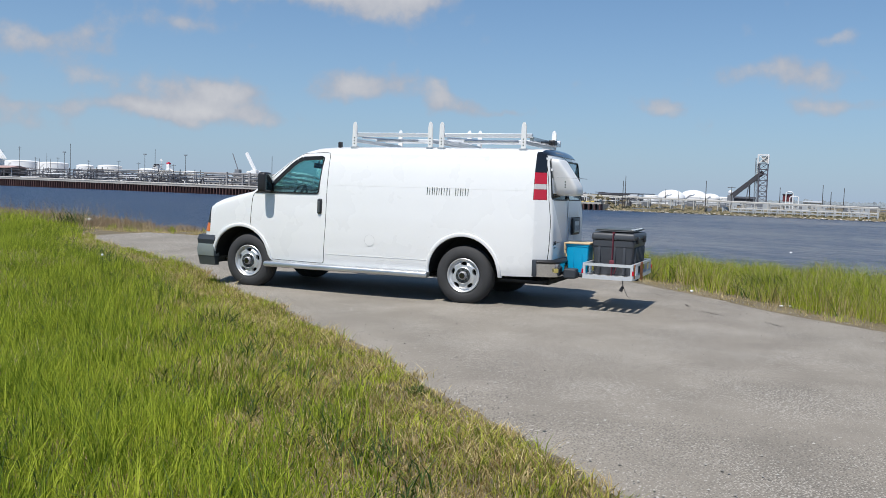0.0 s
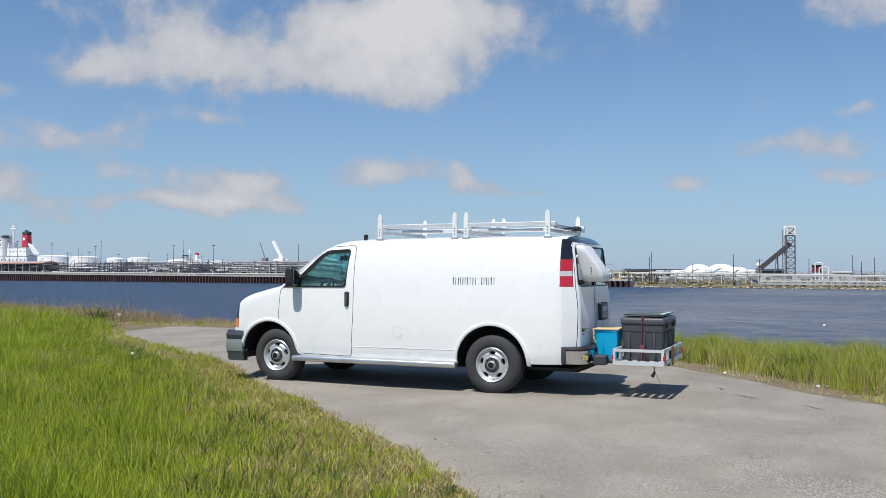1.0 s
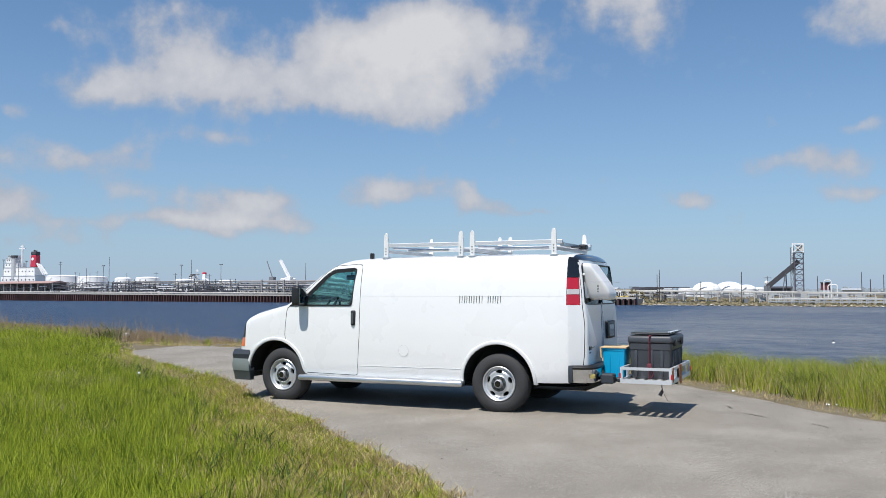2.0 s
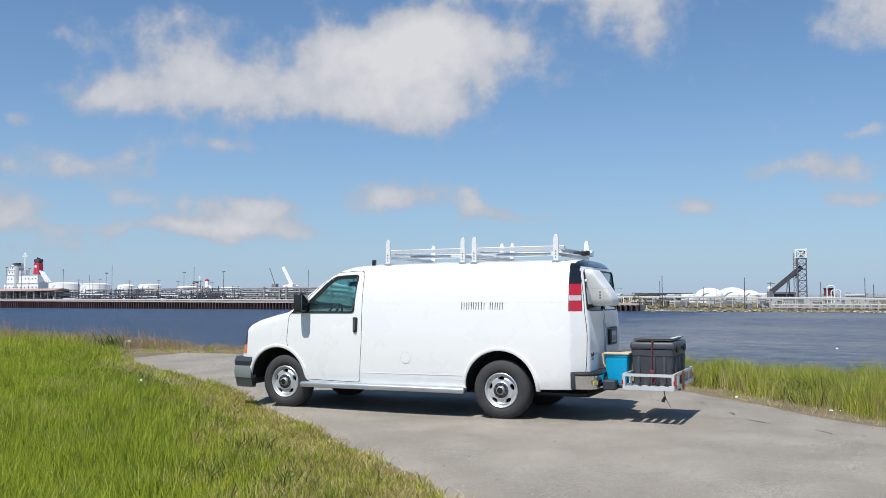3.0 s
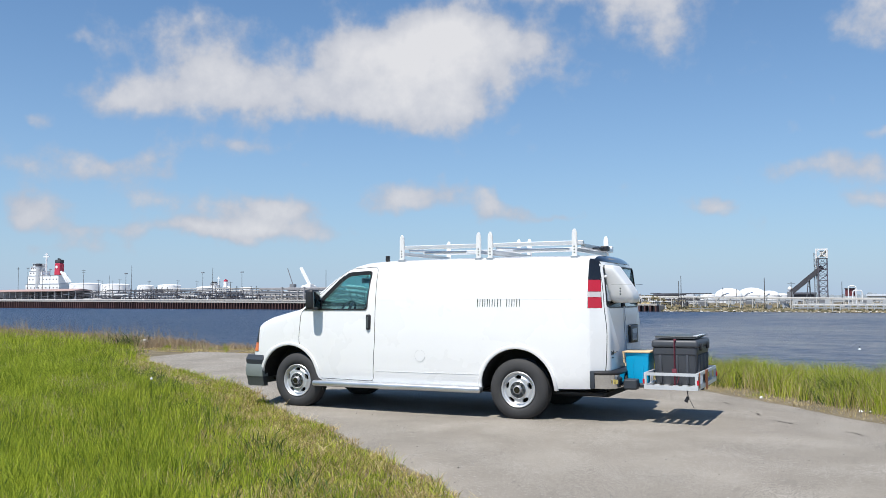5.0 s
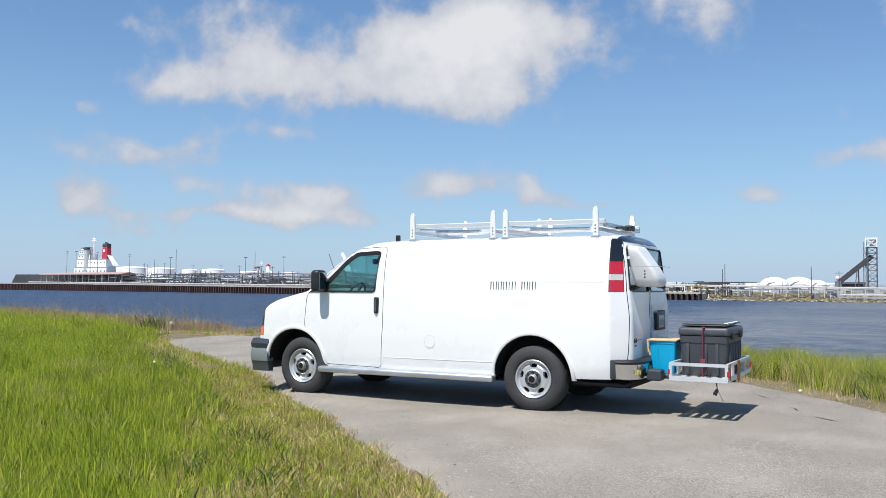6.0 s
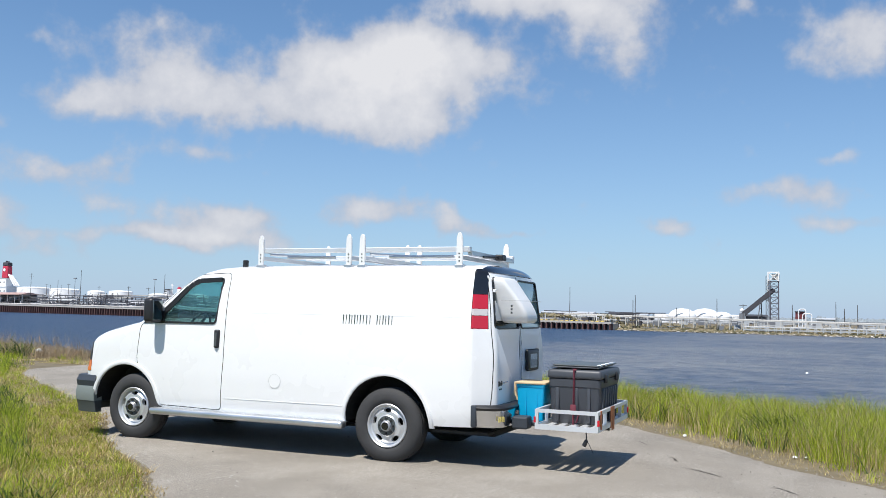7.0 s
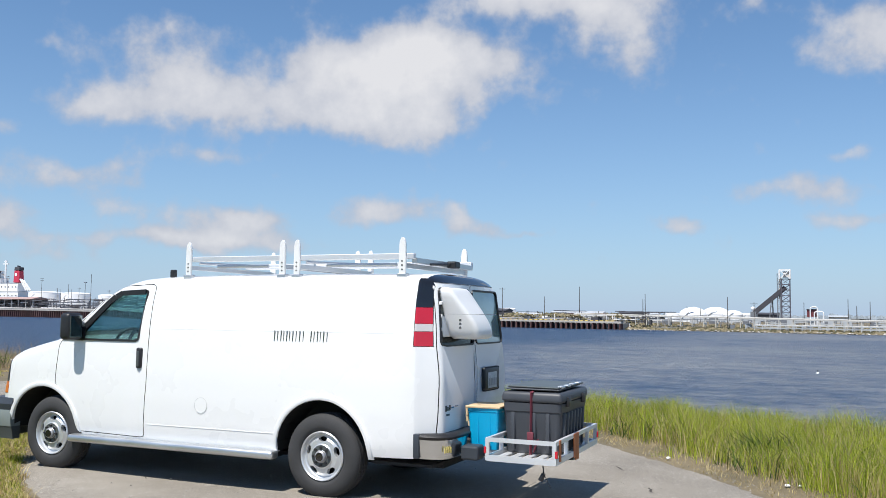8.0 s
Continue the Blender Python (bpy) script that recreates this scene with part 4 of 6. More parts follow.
def build_rack():
    rack = thing("roof_ladder_rack", "white-posted aluminium ladder rack fixed on the van roof", "roof rack", (-0.5, 1.0, 2.10))
    inv = Matrix.Translation((0.5, -1.0, -2.10))

    def put(name, bm, m, label="", parent=rack, smooth=None):
        bmesh.ops.transform(bm, matrix=inv, verts=bm.verts[:])
        return part(name, bm, m, parent, label, smooth)
    for x in (-1.78, -0.61, -0.44, 0.73):
        for y in (0.23, 1.79):
            bm = prism([(x + a, 2.105 + b) for a, b in rack_post_poly()], "y", y - 0.014, y + 0.014, 0)
            bmesh.ops.bevel(bm, geom=bm.edges[:], offset=0.005, segments=2, affect="EDGES")
            post = put("post", bm, WHITE, "white rounded end post", smooth=40)
            for z in (2.15, 2.19, 2.23):
                bm = bmesh.new()
                tube(bm, (x, y - 0.017 if y < 1 else y + 0.017, z), (x, y, z), 0.009, 8)
                put("bolt", bm, GREY, parent=post)
            bm = bmesh.new()
            box(bm, x - 0.05, x + 0.05, y - 0.03, y + 0.05, 2.075, 2.115, 0.008, 1)
            put("foot", bm, ALU)
        bm = bmesh.new()
        bar(bm, (x, 0.24, 2.19), (x, 1.78, 2.19), 0.045, 0.045)
        put("crossbar", bm, ALU)
    for x0, x1 in ((-1.75, -0.62), (-0.43, 0.84)):
        for y in (0.27, 0.86, 1.2, 1.75):
            bm = bmesh.new()
            box(bm, x0, x1, y - 0.03, y + 0.03, 2.25 if y in (0.27, 1.75) else 2.215, 2.305 if y in (0.27, 1.75) else 2.255, 0.006, 1)
            put("rail", bm, ALUW)
        bm = bmesh.new()
        tube(bm, (x0 + 0.05, 0.3, 2.235), (x1 - 0.1, 1.72, 2.235), 0.014, 8)
        put("diagonal_brace", bm, ALU)
        bm = bmesh.new()
        tube(bm, (x0 + 0.3, 0.29, 2.20), (x1 - 0.2, 0.29, 2.20), 0.018, 8)
        put("clamp_shaft", bm, ALU)
    bm = bmesh.new()
    bar(bm, (0.82, 0.3, 2.24), (0.82, 1.75, 2.24), 0.05, 0.05)
    put("end_bar", bm, ALU)
    bm = bmesh.new()
    box(bm, 0.86, 0.96, 0.98, 1.12, 2.2, 2.27, 0.015, 2)
    tube(bm, (0.9, 0.5, 2.21), (0.9, 1.05, 2.24), 0.012, 8)
    put("clamp", bm, BLACK, "black clamp and strap")


build_rack()


def soft_block(corners, p, n=9):
    """A block between eight corners (back/front, near/far, low/high), rounded by the power p."""
    bm = bmesh.new()
    bmesh.ops.create_cube(bm, size=2)
    bmesh.ops.subdivide_edges(bm, edges=bm.edges[:], cuts=n, use_grid_fill=True)
    c = [Vector(q) for q in corners]
    for v in bm.verts:
        q = [abs(k) for k in v.co]
        f = max(q) / sum(k**p for k in q) ** (1 / p)
        x, y, z = ((k * f + 1) / 2 for k in v.co)
        lo = c[0].lerp(c[1], y).lerp(c[4].lerp(c[5], y), x)
        hi = c[2].lerp(c[3], y).lerp(c[6].lerp(c[7], y), x)
        v.co = lo.lerp(hi, z)
    return bm


def build_window_box():
    """The white plastic hood that hangs out of the left rear window."""
    ob = thing("window_hood", "white plastic air unit fixed in the van's rear window", "air unit", (1.15, 0.47, 1.5))
    wedge = ((0.0, -0.10, 0.0), (0.0, 0.36, 0.0), (-0.08, -0.26, 0.49), (-0.08, 0.33, 0.49), (0.28, -0.05, 0.0), (0.28, 0.34, 0.0), (0.05, -0.20, 0.48), (0.05, 0.30, 0.48))
    bm = soft_block(wedge, 10.0)
    for v in bm.verts:
        f = max(0, v.co.x) / 0.3
        v.co.x += 0.085 * min(1, f) * math.sin(math.pi * min(1, max(0, v.co.z / 0.48)) ** 0.8)
    hood = part("hood_shell", bm, WHITE, ob, smooth=60)
    bm = bmesh.new()
    for (xa, ya), (xb, yb) in zip(((0.05, -0.225), (0.30, -0.145), (0.325, -0.11), (0.325, 0.30)), ((0.30, -0.145), (0.325, -0.11), (0.325, 0.30), (0.30, 0.345))):
        bar(bm, (xa, ya, 0.235), (xb, yb, 0.235), 0.006, 0.005)
    part("seam", bm, PALEGREY, hood)
    bm = bmesh.new()
    box(bm, -0.02, 0.012, -0.24, 0.37, 0.02, 0.465, 0.014, 3, m=Matrix.Rotation(radians(-8), 4, "Y"))
    part("flange", bm, WHITE, ob, "white mounting flange", 40)
    for k in range(3):
        bm = bmesh.new()
        box(bm, 0.15, 0.16, -0.212, -0.175, 0.10 + k * 0.035, 0.122 + k * 0.035, 0.002, 1)
        part("button", bm, GREY, hood)
    for z in (0.08, 0.2, 0.32):
        bm = bmesh.new()
        box(bm, -0.03, 0.0, -0.268, -0.235, z, z + 0.03, 0.004, 1)
        part("clip", bm, WHITE, ob)


build_window_box()


def build_carrier():
    c = thing("hitch_cargo_carrier", "aluminium hitch cargo carrier with open rails", "cargo carrier", (1.95, 0.9, 0.45))
    inv = Matrix.Translation((-1.95, -0.9, -0.45))

    def put(name, bm, m, label="", parent=c):
        bmesh.ops.transform(bm, matrix=inv, verts=bm.verts[:])
        return part(name, bm, m, parent, label)
    X0, X1, Y0, Y1 = 1.63, 2.24, 0.15, 1.62
    for z, h in ((0.475, 0.05), (0.635, 0.035)):
        for a, b in (((X0, Y0), (X1, Y0)), ((X1, Y0), (X1, Y1)), ((X1, Y1), (X0, Y1)), ((X0, Y1), (X0, Y0))):
            bm = bmesh.new()
            bar(bm, (*a, z), (*b, z), 0.03, h)
            put("rail", bm, ALUW)
    posts = [(x, y) for x in (X0, X1) for y in (Y0, 0.52, 0.9, 1.27, Y1)]
    for x, y in posts:
        bm = bmesh.new()
        bar(bm, (x, y, 0.455), (x, y, 0.65), 0.033, 0.033)
        put("upright", bm, ALUW)
    for k in range(5):
        x = 1.70 + k * 0.115
        bm = bmesh.new()
        box(bm, x - 0.035, x + 0.035, Y0, Y1, 0.455, 0.475, 0.004, 1)
        put("floor_slat", bm, ALUW)
    bm = bmesh.new()
    bar(bm, (1.1, 0.95, 0.415), (2.2, 0.95, 0.415), 0.06, 0.06)
    box(bm, 1.2, 1.33, 0.86, 1.04, 0.36, 0.47, 0.01, 1)
    put("hitch_tube", bm, BLACK, "black hitch tube")
    bm = bmesh.new()
    box(bm, 1.30, 1.62, 0.42, 1.0, 0.44, 0.485, 0.01, 1)
    box(bm, 1.33, 1.5, 0.25, 0.42, 0.42, 0.55, 0.02, 2)
    put("step_plate", bm, PADGREY, "dark step plate by the bumper")
    for x, y in ((X1 + 0.018, Y0 - 0.005), (X0 - 0.018, Y0 - 0.005), (X1 + 0.018, Y1)):
        bm = bmesh.new()
        box(bm, x - 0.012, x + 0.012, y - 0.014, y + 0.022, 0.515, 0.575, 0.003, 1)
        put("red_reflector", bm, RED, "red reflector tape")
    for k, y in enumerate((0.24, 0.72, 0.78)):
        bm = bmesh.new()
        box(bm, X1 + 0.012, X1 + 0.022, y, y + 0.05 + 0.03 * k, 0.47 - 0.03 * k, 0.655, 0.003, 1)
        put("tape_tab", bm, LEATHER, "orange-brown tape tab")
    # dangling plug and wire
    bm = bmesh.new()
    tube(bm, (2.12, 0.2, 0.45), (2.13, 0.2, 0.37), 0.006, 6)
    tube(bm, (2.13, 0.2, 0.37), (2.10, 0.2, 0.31), 0.018, 8, 0.024)
    tube(bm, (2.14, 0.2, 0.35), (2.19, 0.22, 0.24), 0.003, 5)
    put("hanging_plug", bm, BLACK, "black trailer plug hanging on its wire")
    return c


build_carrier()


def build_tote():
    X0, X1, Y0, Y1, Z0, Z1 = 1.64, 2.20, 0.50, 1.44, 0.478, 0.96
    t = thing("storage_tote", "large charcoal plastic storage tote strapped on the carrier", "storage box", ((X0 + X1) / 2, (Y0 + Y1) / 2, Z0))
    inv = Matrix.Translation((-(X0 + X1) / 2, -(Y0 + Y1) / 2, -Z0))

    def put(name, bm, m, label="", smooth=35):
        bmesh.ops.transform(bm, matrix=inv, verts=bm.verts[:])
        return part(name, bm, m, t, label, smooth)
    bm = bmesh.new()
    cx, cy = (X0 + X1) / 2, (Y0 + Y1) / 2
    rings = []
    for z, f in ((Z0, 0.90), (Z0 + 0.01, 0.91), (0.85, 0.965), (0.86, 0.985), (0.935, 0.99)):
        pts = rounded([(cx - (X1 - X0) / 2 * f, cy - (Y1 - Y0) / 2 * f), (cx + (X1 - X0) / 2 * f, cy - (Y1 - Y0) / 2 * f), (cx + (X1 - X0) / 2 * f, cy + (Y1 - Y0) / 2 * f), (cx - (X1 - X0) / 2 * f, cy + (Y1 - Y0) / 2 * f)], 0.05)
        rings.append([bm.verts.new((*p, z)) for p in pts])
    for a, b in zip(rings, rings[1:]):
        for i in range(len(a)):
            bm.faces.new((a[i], a[(i + 1) % len(a)], b[(i + 1) % len(a)], b[i]))
    bm.faces.new(rings[0])
    bm.faces.new(rings[-1][::-1])
    put("tub", bm, TOTE)
    for k in range(7):
        bm = bmesh.new()
        y = Y0 + 0.12 + k * 0.11
        box(bm, X1 - 0.05, X1 - 0.002, y - 0.022, y + 0.022, 0.50, 0.85, 0.01, 2, m=Matrix.Translation((X1, 0, 0.5)) @ Matrix.Rotation(radians(2.5), 4, "Y") @ Matrix.Translation((-X1, 0, -0.5)))
        put("rib", bm, TOTE)
    for x in (X0 + 0.10, X0 + 0.30, X1 - 0.13):
        bm = bmesh.new()
        box(bm, x - 0.02, x + 0.02, Y0 + 0.006, Y0 + 0.05, 0.50, 0.85, 0.01, 2)
        put("rib", bm, TOTE)
    bm = bmesh.new()
    box(bm, X0 - 0.012, X1 + 0.012, Y0 - 0.012, Y1 + 0.012, 0.94, 1.035, 0.03, 3, top=0.97)
    put("lid", bm, TOTE, "flat charcoal lid")
    for y in (Y0 + 0.2, Y1 - 0.2):
        bm = bmesh.new()
        box(bm, X1 - 0.01, X1 + 0.03, y - 0.04, y + 0.04, 0.90, 0.99, 0.01, 2)
        put("latch", bm, BLACK, "black latch")
    bm = bmesh.new()
    x = 1.92
    for a, b in (((x, Y0 - 0.016, 0.47), (x + 0.005, Y0 - 0.018, 1.03)), ((x + 0.005, Y0 - 0.018, 1.032), (x, Y0 + 0.05, 1.042)), ((x, Y0 + 0.05, 1.042), (x, Y1, 1.042)), ((x, Y1 + 0.018, 1.04), (x, Y1 + 0.016, 0.5)), ((x + 0.03, Y0 - 0.016, 0.5), (x + 0.07, Y0 - 0.02, 0.62))):
        bar(bm, a, b, 0.03, 0.006)
    box(bm, x - 0.03, x + 0.03, Y0 - 0.04, Y0 - 0.014, 0.60, 0.68, 0.008, 2)
    put("tie_strap", bm, STRAP, "dark red ratchet strap")


build_tote()


def build_boards():
    b = thing("folded_mat", "thin grey folded mat lying on the tote lid", "mat", (1.92, 0.95, 1.042))
    for k, (x0, x1, y0, y1, rz) in enumerate(((-0.26, 0.24, -0.42, 0.40, 1.5), (-0.24, 0.25, -0.38, 0.42, -2))):
        bm = bmesh.new()
        box(bm, x0, x1, y0, y1, 0.008 + k * 0.017, 0.021 + k * 0.017, 0.004, 1, m=Matrix.Rotation(radians(rz), 4, "Z"))
        part("layer", bm, TOTE if k == 0 else GREY, b)
    for k in range(4):
        bm = bmesh.new()
        box(bm, 0.2, 0.25, -0.3 + k * 0.2, -0.2 + k * 0.2, 0.021, 0.045, 0.006, 2)
        part("edge_tab", bm, ALU, b, "pale edge tab")


build_boards()


def build_crate():
    c = thing("blue_bin", "bright blue plastic bin with a tan board lid", "bin", (1.445, 0.70, 0.487))
    bm = bmesh.new()
    rings = []
    for z, f in ((0.0, 0.86), (0.34, 0.97), (0.345, 1.0), (0.375, 1.01), (0.375, 0.95), (0.02, 0.83)):
        pts = rounded([(-0.155 * f, -0.19 * f), (0.155 * f, -0.19 * f), (0.155 * f, 0.19 * f), (-0.155 * f, 0.19 * f)], 0.03)
        rings.append([bm.verts.new((*p, z)) for p in pts])
    for a, b in zip(rings, rings[1:]):
        for i in range(len(a)):
            bm.faces.new((a[i], a[(i + 1) % len(a)], b[(i + 1) % len(a)], b[i]))
    bm.faces.new(rings[0])
    bm.faces.new(rings[-1][::-1])
    part("tub", bm, BLUE, c, smooth=35)
    for x in (-0.05, 0.07):
        bm = bmesh.new()
        box(bm, x - 0.008, x + 0.008, -0.184, -0.15, 0.03, 0.33, 0.004, 1)
        part("rib", bm, BLUE, c)
    bm = bmesh.new()
    box(bm, -0.17, 0.165, -0.205, 0.2, 0.376, 0.398, 0.006, 2, m=Matrix.Rotation(radians(2), 4, "Z"))
    part("lid", bm, TAN, c, "tan board lid")
    bm = bmesh.new()
    for z0, z1, x in ((0.39, 0.30, -0.19), (0.30, 0.24, -0.185), (0.24, 0.2, -0.165)):
        tube(bm, (x, -0.12, z0), (x + 0.01, -0.125, z1), 0.012, 8)
    part("rope_handle", bm, TAN, c, "tan rope handle")


build_crate()

# ---- across the channel: quay, ships, tanks, pipe racks, conveyor tower ----
EYE = (4.13, -10.96, 1.6)
RUST = mat("rusty_sheet_pile", (0.060, 0.032, 0.032), 0.85, vary=0.4, scale=0.15, fine=2, color2=(0.19, 0.095, 0.08))
CONC = mat("pale_quay_concrete", (0.44, 0.41, 0.37), 0.85, vary=0.15, scale=0.1, fine=2)
TANKW = mat("white_tank_paint", (0.80, 0.80, 0.80), 0.5, vary=0.05, scale=0.1, fine=1)
PIPE = mat("pale_pipe_paint", (0.52, 0.50, 0.46), 0.5, vary=0.12, scale=0.2, fine=3)
STEEL = mat("grey_structural_steel", (0.17, 0.18, 0.20), 0.6, vary=0.3, scale=0.2, fine=3)
DARKSTEEL = mat("dark_weathered_steel", (0.055, 0.055, 0.065), 0.7, vary=0.3, scale=0.2, fine=3)
LIGHTSTEEL = mat("light_galvanised_steel", (0.44, 0.46, 0.48), 0.5, vary=0.15, scale=0.2, fine=3)
TOWERSTEEL = mat("purple_grey_tower_steel", (0.10, 0.095, 0.12), 0.6, vary=0.25, scale=0.2, fine=3)
WOOD = mat("weathered_pole_wood", (0.06, 0.05, 0.045), 0.8, vary=0.3, scale=0.5, fine=8)
PIPEGREY = mat("weathered_grey_pipe", (0.30, 0.29, 0.29), 0.5, vary=0.25, scale=0.2, fine=3)
SHED = mat("faded_brown_roof", (0.40, 0.27, 0.24), 0.7, vary=0.15, scale=0.1, fine=2)
FUNNEL = mat("red_funnel_paint", (0.50, 0.035, 0.07), 0.5, vary=0.1, scale=0.1, fine=1)
REDBOX = mat("dark_red_siding", (0.16, 0.035, 0.04), 0.7, vary=0.15, scale=0.3, fine=3)
YELLOW = mat("yellow_equipment_paint", (0.62, 0.42, 0.06), 0.6, vary=0.15, scale=0.3)
SCRUB = mat("dry_bank_scrub", (0.10, 0.095, 0.045), 0.95, vary=0.35, scale=0.3, fine=3, color2=(0.23, 0.19, 0.115), island=0.8)
# distance haze is mixed into the trees' base colour, hence pale blue-grey
WOODS = mat("haze_coloured_trees", (0.22, 0.25, 0.27), 0.95, vary=0.25, scale=0.05, fine=0.5, island=0.4)
RUBBLE = mat("pale_shore_rubble", (0.50, 0.47, 0.42), 0.9, vary=0.3, scale=0.5, fine=5, island=0.6)


def over(az, back):
    """The place on the bearing az (degrees, clockwise from +y) that lies back metres behind the far shore."""
    s, c = math.sin(radians(az)), math.cos(radians(az))
    lo, hi = 50.0, 3000.0
    for _ in range(50):
        d = (lo + hi) / 2
        if EYE[1] + d * c - line_at(FAR_SHORE, EYE[0] + d * s) < back:
            lo = d
        else:
            hi = d
    return EYE[0] + d * s, EYE[1] + d * c, d


def rise(d, el):
    return EYE[2] + d * math.tan(radians(el))


def build_quay():
    # corrugated sheet piles with a concrete cap, one long wall
    x0, x1 = -900.0, -62.0
    n = int((x1 - x0) / 0.52)
    x = np.linspace(x0, x1, n)
    y = line_at(FAR_SHORE, x) + np.where((np.arange(n) // 2) % 2 == 0, -1.0, 1.3) - 1.0
    top = deck_z(np.clip(x, -484, -62))
    rows = [np.stack([x, y, np.full(n, -5.0)], 1), np.stack([x, y, top], 1), np.stack([x, y + 3.0, top], 1)]
    co = np.concatenate(rows)
    i = np.arange(n - 1)
    faces = np.concatenate([np.stack([i + r * n, i + 1 + r * n, i + 1 + (r + 1) * n, i + (r + 1) * n], 1) for r in (0, 1)])
    me = bpy.data.meshes.new("quay_wall")
    me.from_pydata(co, [], faces)
    me.materials.append(RUST)
    tagged(new("quay_wall", me), "rusty corrugated sheet-pile quay wall across the water", "quay", kind="structure")
    bm = bmesh.new()
    for a, b in ((-900, -484), (-484, -300), (-300, -180), (-180, -62)):
        pa = (a, float(line_at(FAR_SHORE, a)) - 1.2, float(deck_z(max(a, -484))) + 0.25)
        pb = (b, float(line_at(FAR_SHORE, b)) - 1.2, float(deck_z(b)) + 0.25)
        bar(bm, pa, pb, 1.8, 0.7)
    tagged(part("quay_cap", bm, CONC, None), "pale concrete cap along the quay", "quay", kind="structure")
    # the filled ground behind the wall
    bm = bmesh.new()
    pts = []
    for xx in (-900, -484, -300, -180, -62):
        yy = float(line_at(FAR_SHORE, xx))
        zz = float(deck_z(max(xx, -484)))
        pts.append([bm.verts.new((xx, yy + 0.2, zz - 0.05)), bm.verts.new((xx, yy + 500, zz - 0.05)), bm.verts.new((xx, yy + 500, -6)), bm.verts.new((xx, yy + 0.2, -6))])
    for p, q in zip(pts, pts[1:]):
        for i in range(4):
            bm.faces.new((p[i], p[(i + 1) % 4], q[(i + 1) % 4], q[i]))
    bm.faces.new(pts[0])
    bm.faces.new(pts[-1][::-1])
    tagged(part("quay_yard", bm, CONC, None), "dusty quay yard behind the wall", "yard", kind="structure")


build_quay()


def ground_over(az, back):
    x, y, d = over(az, back)
    z = float(deck_z(x)) if x < -62 else float(ground_z(x, y))
    return x, y, z, d


POLE_GROUP = "poles across the channel"


def build_pole(az, back, el, arms=0, lamp=False, r=0.17):
    x, y, z, d = ground_over(az, back)
    top = rise(d, el)
    p = thing("utility_pole", "dark wooden pole standing on the far shore" if not lamp else "dark lamp mast standing on the far quay", "pole", (x, y, z), POLE_GROUP)
    bm = bmesh.new()
    tube(bm, (0, 0, -0.3), (0, 0, top - z), r, 7, r * 0.6)
    part("shaft", bm, WOOD, p)
    for k in range(arms):
        bm = bmesh.new()
        bar(bm, (-1.4, 0, top - z - 0.6 - 1.2 * k), (1.4, 0, top - z - 0.6 - 1.2 * k), 0.16, 0.16)
        part("crossarm", bm, WOOD, p)
    if lamp:
        bm = bmesh.new()
        box(bm, -0.9, 0.9, -0.5, 0.5, top - z - 0.2, top - z + 0.35)
        part("lamp_head", bm, STEEL, p)


for az, back, el, arms, lamp in ((-51.1, 30, 1.95, 2, False), (-50.6, 60, 1.9, 0, True), (-49.8, 25, 2.0, 0, False), (-49.4, 60, 1.85, 0, True), (-47.55, 25, 1.85, 2, False), (-46.7, 40, 1.25, 1, False), (-46.5, 30, 1.2, 0, False), (-46.1, 50, 1.5, 0, False), (-45.9, 25, 1.2, 0, False), (-45.5, 40, 1.3, 1, False), (-45.15, 25, 1.62, 0, True), (-44.82, 20, 2.15, 0, False), (-43.8, 40, 1.2, 1, False), (-42.1, 30, 1.25, 1, False), (-40.95, 30, 1.2, 1, False), (-40.6, 60, 1.7, 0, True), (-40.0, 18, 2.05, 0, False), (-39.6, 30, 1.2, 1, False), (-38.9, 30, 1.15, 1, False), (-38.2, 60, 1.75, 0, True), (-32.9, 30, 1.9, 0, False), (-28, 30, 1.7, 1, False), (-23, 30, 1.6, 0, False), (-19.2, 25, 1.75, 1, False), (-16.5, 25, 1.2, 0, False), (-14.3, 30, 1.85, 0, False), (-10.34, 6, 1.09, 0, False), (-10.2, 7, 1.41, 0, False), (-7.7, 90, 0.65, 0, False), (-6.9, 120, 0.55, 0, False), (-5.27, 9, 1.24, 0, False), (-3.75, 40, 0.95, 1, False), (-0.95, 60, 0.95, 0, False), (1.44, 60, 1.15, 0, False), (1.9, 20, 0.75, 0, False), (2.6, 60, 1.0, 0, False)):
    build_pole(az, back, el, arms, lamp)


